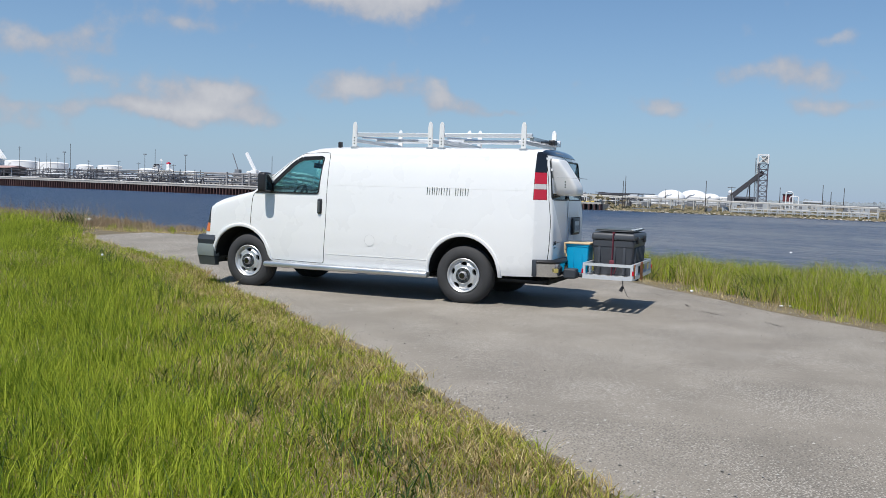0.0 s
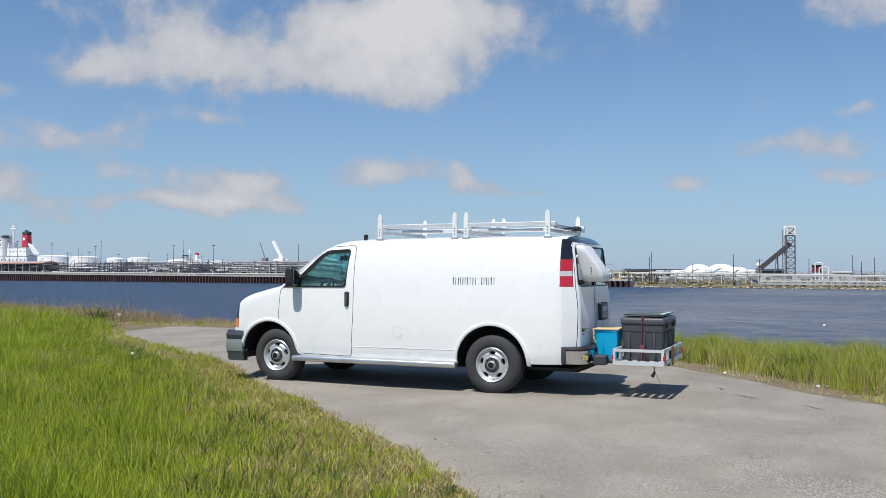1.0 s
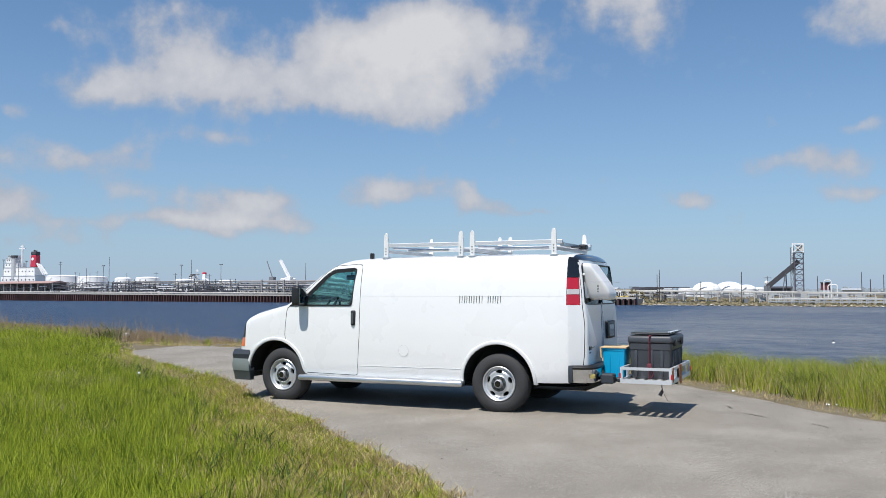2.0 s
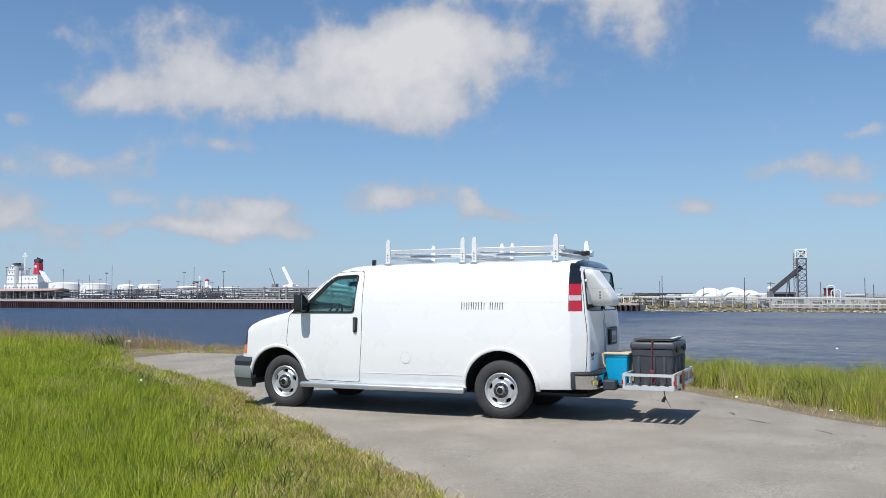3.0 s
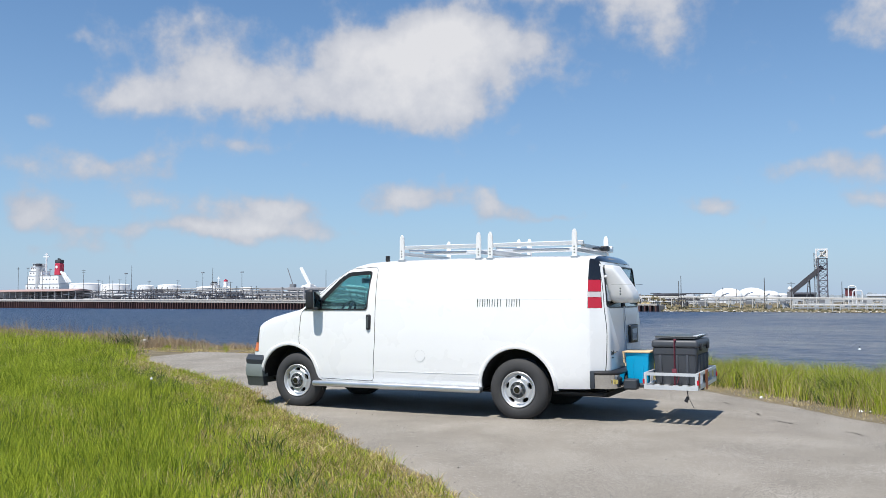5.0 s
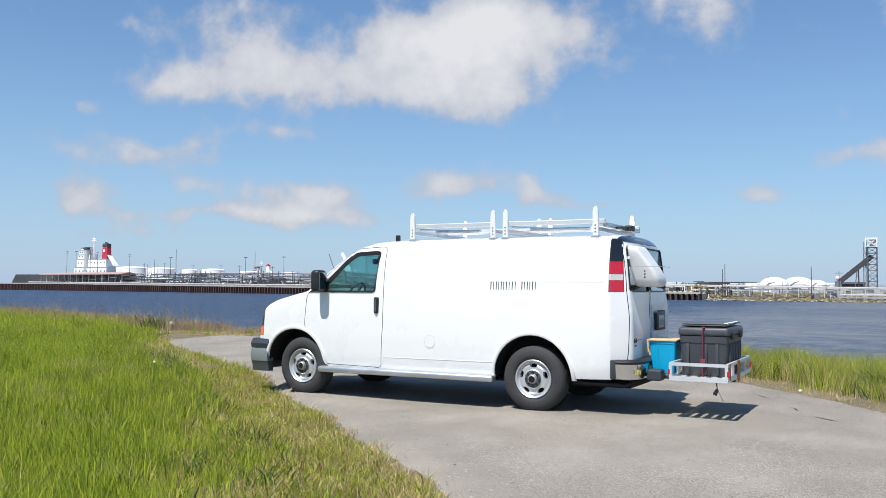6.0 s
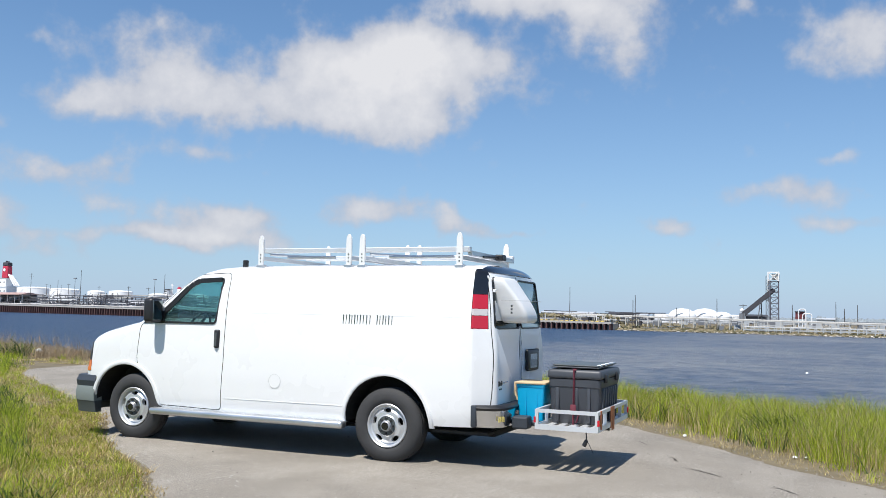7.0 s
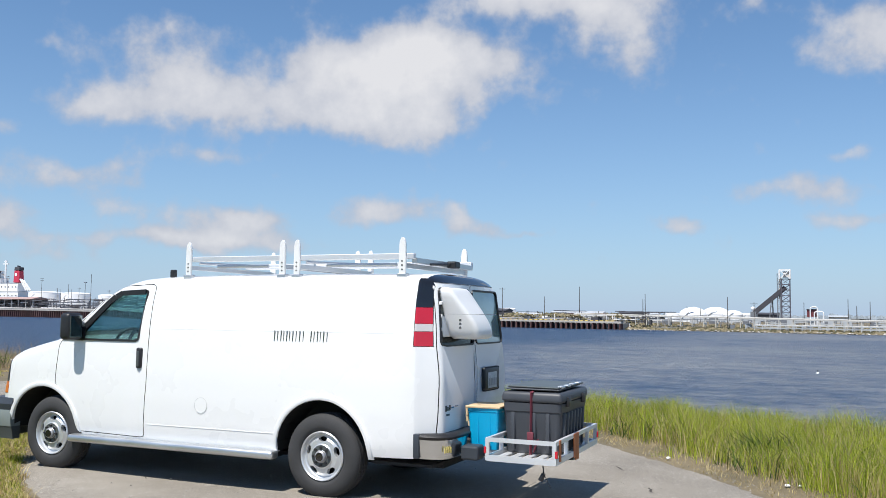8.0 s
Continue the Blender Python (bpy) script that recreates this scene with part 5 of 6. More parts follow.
def build_pipe_rack(name, label, az0, az1, back, bays, levels, depth, mats, pipes=2, r=0.22, thick=0.3):
    """An open steel rack with pipes on its levels, from one bearing to another."""
    xa, ya, za, da = ground_over(az0, back)
    xb, yb, zb, db = ground_over(az1, back)
    ob = thing(name, label, "pipe rack", (xa, ya, za))
    A, B = Vector((0, 0, 0)), Vector((xb - xa, yb - ya, zb - za))
    side = Vector((B.y, -B.x, 0)).normalized() * depth
    top = max(levels)
    uneven = random.Random(int(back * 7 - az0 * 13)) if top > 4 else None
    for k in range(bays + 1):
        p = A.lerp(B, min(1, max(0, (k + (uneven.uniform(-0.45, 0.45) if uneven else 0)) / bays)))
        top = max(levels) * (uneven.choice((0.45, 0.8, 1.0, 1.15)) if uneven else 1)
        for o in (Vector(), side):
            bm = bmesh.new()
            bar(bm, p + o - Vector((0, 0, 0.4)), p + o + Vector((0, 0, top + 0.3)), thick, thick)
            part("upright", bm, mats[0], ob)
    for h in levels:
        for j in range(pipes):
            o = side * ((j + 0.5) / pipes)
            bm = bmesh.new()
            tube(bm, A + o + Vector((0, 0, h + r)), B + o + Vector((0, 0, h + r)), r * (1.0 if j % 2 else 0.7), 7)
            part("pipe", bm, mats[1], ob)
        for o in (Vector(), side):
            bm = bmesh.new()
            bar(bm, A + o + Vector((0, 0, h)), B + o + Vector((0, 0, h)), 0.22, 0.25)
            part("beam", bm, mats[0], ob)
    return ob


# long low pipe lines on the quay and the larger open racks
build_pipe_rack("quay_pipe_rack", "pale pipes on low supports along the quay", -53, -30.5, 9, 52, (0.9,), 2.5, (STEEL, PIPE), r=0.34)
build_pipe_rack("quay_pipe_rack", "grey pipes on a raised rack behind the quay", -50.5, -36.0, 30, 34, (1.8, 3.4, 4.8), 3, (DARKSTEEL, STEEL))
build_pipe_rack("loading_rack", "tall grey open steel loading rack with pipes", -36.7, -30.0, 14, 8, (2.4, 4.6, 6.6), 5, (PIPEGREY, PIPEGREY), pipes=2, r=0.5, thick=0.7)
build_pipe_rack("loading_rack", "tall grey open steel loading rack with pipes", -36.6, -30.0, 24, 14, (1.6, 3.4, 5.4), 4, (DARKSTEEL, PIPE), pipes=3)
build_pipe_rack("loading_rack", "low dark steel rack with pipes on the quay", -46.0, -41.0, 60, 14, (5.0, 7.0), 4, (DARKSTEEL, STEEL))
build_pipe_rack("loading_rack", "low dark steel rack with pipes on the quay", -43.8, -36.9, 45, 18, (4.2, 6.2, 7.6), 4, (DARKSTEEL, PIPE))
build_pipe_rack("quay_pipe_rack", "pale pipes on low supports along the quay", -30, -13, 12, 30, (0.8,), 2.5, (STEEL, PIPEGREY), r=0.25)
build_pipe_rack("shore_pipe_bridge", "long white pipe bridge on posts above the far bank", -14.5, 4.5, 14, 27, (2.9,), 2.0, (PIPE, PIPE), r=0.26)
build_pipe_rack("shore_pipe_rack", "pale pipe rack with many uprights on the far bank", -3.6, 4.5, 10, 18, (0.8, 1.7), 2.5, (LIGHTSTEEL, PIPE), r=0.16)


def build_tank(az, back, half, el, dome=0.12, label="white round storage tank behind the far shore"):
    x, y, z, d = ground_over(az, back)
    r = d * math.tan(radians(half))
    h = rise(d, el) - z
    t = thing("storage_tank", label, "storage tank", (x, y, z), "storage tanks")
    bm = bmesh.new()
    lathe(bm, [(r, -0.5), (r, h * (1 - dome))], 32, "z")
    part("shell", bm, TANKW, t, smooth=40)
    bm = bmesh.new()
    rings = [(r * 1.01, h * (1 - dome))] + [(r * math.cos(a), h * (1 - dome) + h * dome * math.sin(a)) for a in np.linspace(0.15, 1.55, 7)]
    lathe(bm, rings, 32, "z")
    part("roof", bm, TANKW, t, smooth=60)
    bm = bmesh.new()
    for k in range(14):
        a = 3.6 + k * 0.09
        bar(bm, (1.012 * r * math.cos(a), 1.012 * r * math.sin(a), h * 0.86 * k / 14), (1.012 * r * math.cos(a + 0.09), 1.012 * r * math.sin(a + 0.09), h * 0.86 * (k + 1) / 14), 0.5, 0.3)
    part("stair", bm, TANKW, t)


for az, back, half, el, dome in ((-47.4, 190, 0.95, 1.06, 0.08), (-45.75, 200, 0.85, 1.02, 0.08), (-44.0, 210, 0.5, 0.95, 0.1), (-42.6, 200, 0.7, 0.98, 0.08), (-40.4, 230, 0.6, 0.86, 0.1), (-37.9, 240, 0.5, 0.8, 0.1), (-34.0, 250, 0.5, 0.95, 0.1), (-31, 220, 0.6, 0.9, 0.1), (-18.9, 160, 0.5, 0.45, 0.1), (-7.35, 150, 0.85, 0.62, 0.55), (-6.0, 170, 0.85, 0.64, 0.5), (-5.0, 150, 0.6, 0.45, 0.4), (-8.55, 190, 0.5, 0.24, 0.1), (-4.3, 190, 0.4, 0.28, 0.15)):
    build_tank(az, back, half, el, dome)


def build_ship(az, back, k, label):
    """A tanker's after end: hull, white house, bridge wings, red funnel with a black top, mast and boat davit."""
    x, y, d = over(az, back)
    s = thing("tanker_ship", label, "ship", (x, y, WATER_Z))
    u = d * math.tan(radians(1)) * k

    def put(name, bm, m, label=""):
        return part(name, bm, m, s, label)
    g = (rise(d, 0) - WATER_Z)
    bm = bmesh.new()
    r = bmesh.ops.create_cube(bm, size=1)
    for v in r["verts"]:
        v.co = Vector((v.co.x * u * 9 - u * 3.0 + (0.6 * u if v.co.z > 0 else 0), v.co.y * u * 1.6, (v.co.z + 0.5) * (g + 0.55 * u)))
    put("hull", bm, DARKSTEEL, "dark hull")
    house = new("superstructure")
    house.parent = s
    tagged(house, "white superstructure in stepped decks")
    for z0, z1, x0, x1, hy in ((0.5, 1.0, -1.95, 0.85, 0.42), (1.0, 1.5, -1.85, 0.7, 0.34), (1.5, 1.78, -1.8, -0.75, 0.30), (1.78, 2.04, -1.72, -1.0, 0.28), (2.04, 2.22, -1.6, -1.1, 0.24)):
        bm = bmesh.new()
        box(bm, x0 * u, x1 * u, -hy * u, hy * u, g + z0 * u, g + z1 * u - 0.25)
        part("deck_house", bm, TANKW, house)
        bm = bmesh.new()
        box(bm, x0 * u - 0.6, x1 * u + 0.6, -hy * u - 0.5, hy * u + 0.5, g + z1 * u - 0.25, g + z1 * u)
        part("deck_edge", bm, LIGHTSTEEL, house)
        count = 9 if x1 > 0 else 4
        for q in range(count):
            bm = bmesh.new()
            xx = x0 * u + (x1 - x0) * u * (q + 0.5) / count
            box(bm, xx - 0.7, xx + 0.7, -hy * u - 0.12, -hy * u + 0.1, g + (z0 + z1) / 2 * u - 0.6, g + (z0 + z1) / 2 * u + 0.7)
            part("window", bm, DARKSTEEL, house)
    bm = bmesh.new()
    tube(bm, (-1.0 * u, -0.3 * u, g + 0.8 * u), (-1.0 * u, -0.3 * u, g + 2.05 * u), 0.17 * u, 16)
    put("grey_casing", bm, LIGHTSTEEL, "pale grey round casing")
    bm = bmesh.new()
    tube(bm, (-1.0 * u, -0.3 * u, g + 2.05 * u), (-1.0 * u, -0.3 * u, g + 2.2 * u), 0.19 * u, 16)
    put("casing_top", bm, DARKSTEEL, "dark casing rim")
    red = FUNNEL if k > 0.8 else TANKW
    bm = bmesh.new()
    box(bm, 0.14 * u, 0.60 * u, -0.20 * u, 0.20 * u, g + 1.5 * u, g + 2.22 * u, 0.06 * u, 3, top=0.88)
    put("funnel", bm, red, "red funnel" if k > 0.8 else "white funnel")
    bm = bmesh.new()
    box(bm, 0.165 * u, 0.575 * u, -0.18 * u, 0.18 * u, g + 2.22 * u, g + 2.42 * u, 0.03 * u, 2, top=0.92)
    for q in range(3):
        tube(bm, ((0.26 + 0.1 * q) * u, 0, g + 2.4 * u), ((0.26 + 0.1 * q) * u, 0, g + (2.52 - 0.02 * q) * u), 0.035 * u, 8)
    put("funnel_top", bm, DARKSTEEL if k > 0.8 else FUNNEL, "black funnel top" if k > 0.8 else "red funnel top")
    bm = bmesh.new()
    bmesh.ops.create_cone(bm, cap_ends=True, segments=20, radius1=0.09 * u, radius2=0.09 * u, depth=0.1, matrix=Matrix.Translation((0.36 * u, -0.20 * u, g + 1.98 * u)) @ Matrix.Rotation(math.pi / 2, 4, "X"))
    put("funnel_disc", bm, TANKW, "plain white disc")
    bm = bmesh.new()
    tube(bm, (-0.72 * u, 0, g + 1.5 * u), (-0.72 * u, 0, g + 2.85 * u), 0.05 * u, 8)
    bar(bm, (-0.95 * u, 0, g + 2.62 * u), (-0.5 * u, 0, g + 2.62 * u), 0.06 * u, 0.06 * u)
    bar(bm, (-0.86 * u, 0, g + 2.75 * u), (-0.6 * u, 0, g + 2.75 * u), 0.04 * u, 0.04 * u)
    put("mast", bm, TANKW, "white radar mast")
    for q in range(3):
        bm = bmesh.new()
        bar(bm, ((0.72 + 0.14 * q) * u, -0.2 * u, g + (1.72 - 0.04 * q) * u), ((1.25 + 0.16 * q) * u, -0.2 * u, g + 1.05 * u), 0.07 * u, 0.07 * u)
        put("boat_davit", bm, TANKW, "white boat ramp")


build_ship(-49.15, 240, 1.0, "tanker ship with white superstructure and a red funnel")
build_ship(-39.35, 420, 0.52, "smaller white tanker ship moored beyond the quay")


def build_shed():
    xa, ya, za, da = ground_over(-52.5, 22)
    xb, yb, zb, db = ground_over(-47.95, 22)
    L = math.hypot(xb - xa, yb - ya)
    s = thing("open_shed", "long open shed with a faded brown roof on the quay", "shed", (xa, ya, za))
    s.rotation_euler = (0, 0, math.atan2(yb - ya, xb - xa))
    h = rise(db, 0.70) - zb
    bm = prism([(-1.5, h - 1.3), (5, h), (11.5, h - 1.3), (11.5, h - 1.6), (-1.5, h - 1.6)], "x", 0, L, 0)
    part("roof", bm, SHED, s, "faded brown roof")
    for k in range(14):
        for y in (0, 10):
            bm = bmesh.new()
            x = 0.5 + (L - 1) * k / 13
            bar(bm, (x, y, -0.3), (x, y, h - 1.4), 0.35, 0.35)
            part("post", bm, LIGHTSTEEL, s)
    bm = bmesh.new()
    box(bm, 0, L, 9.6, 9.8, 0, h - 1.5)
    part("back_wall", bm, STEEL, s)


build_shed()


def build_crane(az, el0, az1, el1, back, m, w):
    x0, y0, d0 = over(az, back)
    x1, y1, d1 = over(az1, back)
    z0, z1 = rise(d0, el0), rise(d1, el1)
    gz = ground_over(az, back)[2]
    c = thing("crane", "crane with a raised boom beyond the quay", "crane", (x0, y0, gz))
    bm = bmesh.new()
    bar(bm, (0, 0, z0 - gz - 0.5), (x1 - x0, y1 - y0, z1 - gz), w, w)
    part("boom", bm, m, c)
    bm = bmesh.new()
    box(bm, -2, 2, -2, 2, 0, z0 - gz, 0.2, 1)
    part("base", bm, m, c)


build_crane(-33.95, 1.0, -34.5, 2.05, 120, TANKW, 1.6)
build_crane(-35.0, 1.0, -35.35, 2.0, 200, STEEL, 0.5)


def lattice(x, y, z0, z1, w, n):
    """Corner posts, rings and crossed braces of a square tower, each its own part."""
    out = []
    c = [(x - w, y - w), (x + w, y - w), (x + w, y + w), (x - w, y + w)]
    for p in c:
        out.append(("post", (*p, z0), (*p, z1), 0.45))
    for k in range(n):
        a, b = z0 + (z1 - z0) * k / n, z0 + (z1 - z0) * (k + 1) / n
        for i in range(4):
            p, q = c[i], c[(i + 1) % 4]
            out.append(("beam", (*p, b), (*q, b), 0.28))
            out.append(("brace", (*p, a), (*q, b), 0.2))
            if k % 2 == 0:
                out.append(("brace", (*q, a), (*p, b), 0.2))
    return out


def build_tower():
    x, y, z, d = ground_over(-2.02, 150)
    u = d * math.tan(radians(1))
    t = thing("conveyor_tower", "lattice conveyor tower with a sloping dark belt gallery", "conveyor tower", (x, y, z))
    top = rise(d, 2.9) - z
    w = 0.24 * u
    for nm, a, b, r in lattice(0.06 * u, 0, 0, top * 0.83, w, 8):
        bm = bmesh.new()
        bar(bm, a, b, r, r)
        part(nm, bm, TOWERSTEEL, t)
    # slimmer stair column beside it
    for nm, a, b, r in lattice(-0.33 * u, 0, 0, top * 0.93, w * 0.35, 8):
        bm = bmesh.new()
        bar(bm, a, b, r * 0.55, r * 0.55)
        part("stair_" + nm, bm, STEEL, t)
    # pale head frame with a crossed panel
    for nm, a, b, r in lattice(0.02 * u, 0, top * 0.83, top, w * 1.25, 1):
        bm = bmesh.new()
        bar(bm, a, b, r * 1.3, r * 1.3)
        part("head_" + nm, bm, TANKW, t, "white head frame")
    bm = bmesh.new()
    box(bm, -w * 0.3, w * 1.2, -w, w, top * 0.86, top * 0.97)
    part("head_house", bm, PIPE, t, "pale machine house")
    bm = bmesh.new()
    bar(bm, (-0.30 * u, 0, top * 0.45), (-0.30 * u, 0, top * 0.97), 0.5, 0.5)
    part("riser", bm, TANKW, t, "white riser pipe")
    bm = bmesh.new()
    bar(bm, (-1.75 * u, 0, rise(d, 0.30) - z), (0.05 * u, 0, rise(d, 1.85) - z), 2.6, 2.2)
    part("belt_gallery", bm, DARKSTEEL, t, "dark sloping belt gallery")
    for q in range(2):
        for s in (-1, 1):
            bm = bmesh.new()
            bar(bm, ((-0.78 + 0.12 * s) * u, s * 1.2, 0), ((-0.72 + 0.02 * s) * u, s * 1.0, rise(d, 1.1 + 0.05 * q) - z), 0.4, 0.4)
            part("trestle_leg", bm, STEEL, t)
    for k in range(4):
        bm = bmesh.new()
        hh = (rise(d, 1.1) - z) * (k + 0.5) / 4
        bar(bm, ((-0.9 + 0.035 * k) * u, -1.2, hh), ((-0.65 - 0.015 * k) * u, -1.2, hh + 1.5), 0.25, 0.25)
        part("trestle_brace", bm, STEEL, t)
    bm = bmesh.new()
    box(bm, -1.95 * u, -1.62 * u, -2, 2, 0, rise(d, 0.38) - z)
    part("feed_house", bm, STEEL, t)
    bm = bmesh.new()
    bmesh.ops.create_uvsphere(bm, u_segments=12, v_segments=8, radius=0.14 * u, matrix=Matrix.Translation((-1.8 * u, 0, rise(d, 0.55) - z)))
    tube(bm, (-1.8 * u, 0, 0), (-1.8 * u, 0, rise(d, 0.5) - z), 0.1 * u, 10)
    part("hopper", bm, TANKW, t, "white hopper")


build_tower()


def build_red_house():
    x, y, z, d = ground_over(-0.5, 40)
    u = d * math.tan(radians(1))
    h = thing("equipment_house", "dark red equipment house with pale looping pipes", "equipment house", (x, y, z))
    a, b = rise(d, 0.10) - z, rise(d, 0.52) - z
    bm = bmesh.new()
    box(bm, -0.28 * u, 0.24 * u, -2, 2, a, b)
    part("wall", bm, REDBOX, h)
    bm = bmesh.new()
    box(bm, -0.31 * u, 0.27 * u, -2.3, 2.3, b, b + 0.25)
    part("roof", bm, DARKSTEEL, h)
    for q in (-0.26, 0.22):
        for s in (-1.8, 1.8):
            bm = bmesh.new()
            bar(bm, (q * u, s, -0.3), (q * u, s, a), 0.35, 0.35)
            part("leg", bm, LIGHTSTEEL, h)
    for dx, w, top in ((-0.1, 0.4, 0.68), (0.12, 0.5, 0.42)):
        bm = bmesh.new()
        zt = rise(d, top) - z
        x0, x1 = dx * u, (dx + w) * u
        for p, q in (((x0, -2.6, 0), (x0, -2.6, zt - 0.5)), ((x0, -2.6, zt - 0.5), (x0 + 0.5, -2.6, zt)), ((x0 + 0.5, -2.6, zt), (x1 - 0.5, -2.6, zt)), ((x1 - 0.5, -2.6, zt), (x1, -2.6, zt - 0.5)), ((x1, -2.6, zt - 0.5), (x1, -2.6, 0))):
            tube(bm, p, q, 0.22, 7)
        part("pipe_loop", bm, TANKW, h, "white looping pipe")


build_red_house()


def build_low_house(az, back, half, el, m, label, depth=10):
    x, y, z, d = ground_over(az, back)
    w = d * math.tan(radians(half))
    hz = rise(d, el) - z
    h = thing("warehouse", label, "warehouse", (x, y, z))
    bm = bmesh.new()
    box(bm, -w, w, 0, depth, -0.3, hz * 0.8)
    part("wall", bm, m, h)
    bm = prism([(-0.6, hz * 0.8), (depth / 2, hz), (depth + 0.6, hz * 0.8)], "x", -w - 0.5, w + 0.5, 0)
    part("roof", bm, LIGHTSTEEL if m is not DARKSTEEL else DARKSTEEL, h)
    for k in range(4):
        bm = bmesh.new()
        xx = -w + 2 * w * (k + 0.5) / 4
        box(bm, xx - w * 0.1, xx + w * 0.1, -0.06, 0.1, 0, hz * 0.5)
        part("door", bm, STEEL, h)


for az, back, half, el, m, label in ((-11.2, 220, 0.7, 0.32, DARKSTEEL, "long dark warehouse far behind the bank"), (-9.9, 260, 0.4, 0.26, TANKW, "small white warehouse far behind the bank"), (-18.0, 60, 0.9, 0.18, PIPE, "pale low warehouse behind the quay"), (-15.2, 200, 1.0, 0.3, STEEL, "grey low warehouse behind the quay"), (-20.5, 120, 0.8, 0.45, PIPE, "pale low warehouse behind the quay"), (0.9, 220, 0.5, 0.2, PIPE, "pale low warehouse far behind the bank"), (-19.5, 40, 0.5, 0.42, DARKSTEEL, "dark flat shed behind the quay"), (-14.0, 90, 1.1, 0.3, SHED, "long brown-roofed shed behind the quay"), (-25, 150, 1.5, 0.5, PIPE, "pale low warehouse behind the quay"), (-3.0, 230, 0.6, 0.33, DARKSTEEL, "dark covered stockpile shed by the conveyor")):
    build_low_house(az, back, half, el, m, label)

for k in range(24):
    x, y, z, d = ground_over(-19.6 + 0.32 * k, 4.5)
    c = thing("barrier_block", "yellow barrier block on the quay edge", "barrier", (x, y, z), "yellow barriers")
    bm = bmesh.new()
    box(bm, -0.8, 0.8, -0.4, 0.4, 0, 0.8, 0.12, 1, top=0.7)
    part("block", bm, YELLOW, c)


def scatter_stuff(name, label, category, m, places, size, flat, seed):
    """Many small uneven clumps as one object."""
    rng = np.random.default_rng(seed)
    base = np.array([(1, 0, 0), (-1, 0, 0), (0, 1, 0), (0, -1, 0), (0, 0, 1), (0, 0, -0.6)], float)
    tri = np.array([(0, 2, 4), (2, 1, 4), (1, 3, 4), (3, 0, 4), (2, 0, 5), (1, 2, 5), (3, 1, 5), (0, 3, 5)])
    co, fa = [], []
    for k, (x, y, z) in enumerate(places):
        s = size * rng.uniform(0.4, 1.3)
        a = rng.uniform(0, 6.28)
        v = base * rng.uniform(0.6, 1.3, (6, 1)) * (s, s, s * flat)
        v = v @ np.array([[math.cos(a), math.sin(a), 0], [-math.sin(a), math.cos(a), 0], [0, 0, 1]])
        co.append(v + (x, y, z + s * flat * 0.3))
        fa.append(tri + 6 * k)
    me = bpy.data.meshes.new(name)
    me.from_pydata(np.concatenate(co), [], np.concatenate(fa))
    me.materials.append(m)
    tagged(new(name, me), label, category, kind="stuff")


rng = np.random.default_rng(8)
spots = []
for k in range(2600):
    az, back = rng.uniform(-11.4, 5.5), rng.uniform(0.5, 24)
    x, y, d = over(az, back)
    spots.append((x, y, float(ground_z(x, y)) - 0.1))
scatter_stuff("bank_scrub", "dry grass and scrub on the far bank", "scrub", SCRUB, spots, 0.7, 0.7, 1)
spots = []
for k in range(2400):
    az, back = rng.uniform(-22, -10), rng.uniform(8, 70)
    x, y, z, d = ground_over(az, back)
    spots.append((x, y, z + 2.4 * max(0.0, math.sin(az * 2.1 + back * 0.09))))
scatter_stuff("yard_heaps", "tan earth heaps and scrub behind the quay", "earth heap", SCRUB, spots, 1.1, 0.7, 6)
spots = []
for k in range(170):
    az = rng.uniform(-11.3, 5.5)
    x, y, d = over(az, rng.uniform(-1.8, 0.6))
    spots.append((x, y, WATER_Z + rng.uniform(-0.1, 0.35)))
scatter_stuff("shore_rubble", "pale broken stones along the far waterline", "rubble", RUBBLE, spots, 0.5, 0.35, 2)
spots = []
for k in range(2600):
    az = rng.uniform(-14, 6.5)
    x, y, d = over(az, rng.uniform(550, 640))
    spots.append((x, y, rng.uniform(-1, 1.2) * (0.6 + 0.4 * math.sin(az * 3) ** 2)))
scatter_stuff("far_woods", "low hazy line of far trees", "trees", WOODS, spots, 3.2, 0.9, 3)


def build_pipework(name, m, n, az0, az1, seed, tall):
    """The tangle of thin pipes, posts and valves behind the quay, past counting."""
    rng = np.random.default_rng(seed)
    bm = bmesh.new()
    for k in range(n):
        x, y, z, d = ground_over(rng.uniform(az0, az1), rng.uniform(8, 70))
        h = rng.uniform(0.5, tall)
        q = rng.random()
        if q < 0.45:
            bar(bm, (x, y, z), (x, y, z + h), 0.25, 0.25)
        elif q < 0.85:
            l = rng.uniform(3, 14)
            bar(bm, (x, y, z + h), (x + l, y, z + h), 0.22, 0.3)
        else:
            s = rng.uniform(0.5, 1.6)
            box(bm, x - s, x + s, y - s, y + s, z, z + s * 1.6)
    tagged(part(name, bm, m, None), "tangle of thin pipes, posts and valves on the quay", "pipework", kind="stuff")


build_pipework("quay_pipework", DARKSTEEL, 800, -52, -33, 21, 7.0)
build_pipework("quay_pipework", STEEL, 420, -52, -30, 22, 7.5)
build_pipework("quay_pipework", TANKW, 230, -52, -30, 23, 4.5)
build_pipework("quay_pipework", DARKSTEEL, 150, -22, -10, 26, 4.5)
build_pipework("quay_pipework", TANKW, 60, -22, -11, 27, 3.0)
build_pipework("quay_pipework", STEEL, 140, -21, 4, 24, 2.6)
build_pipework("quay_pipework", LIGHTSTEEL, 120, -14, 4, 25, 2.4)

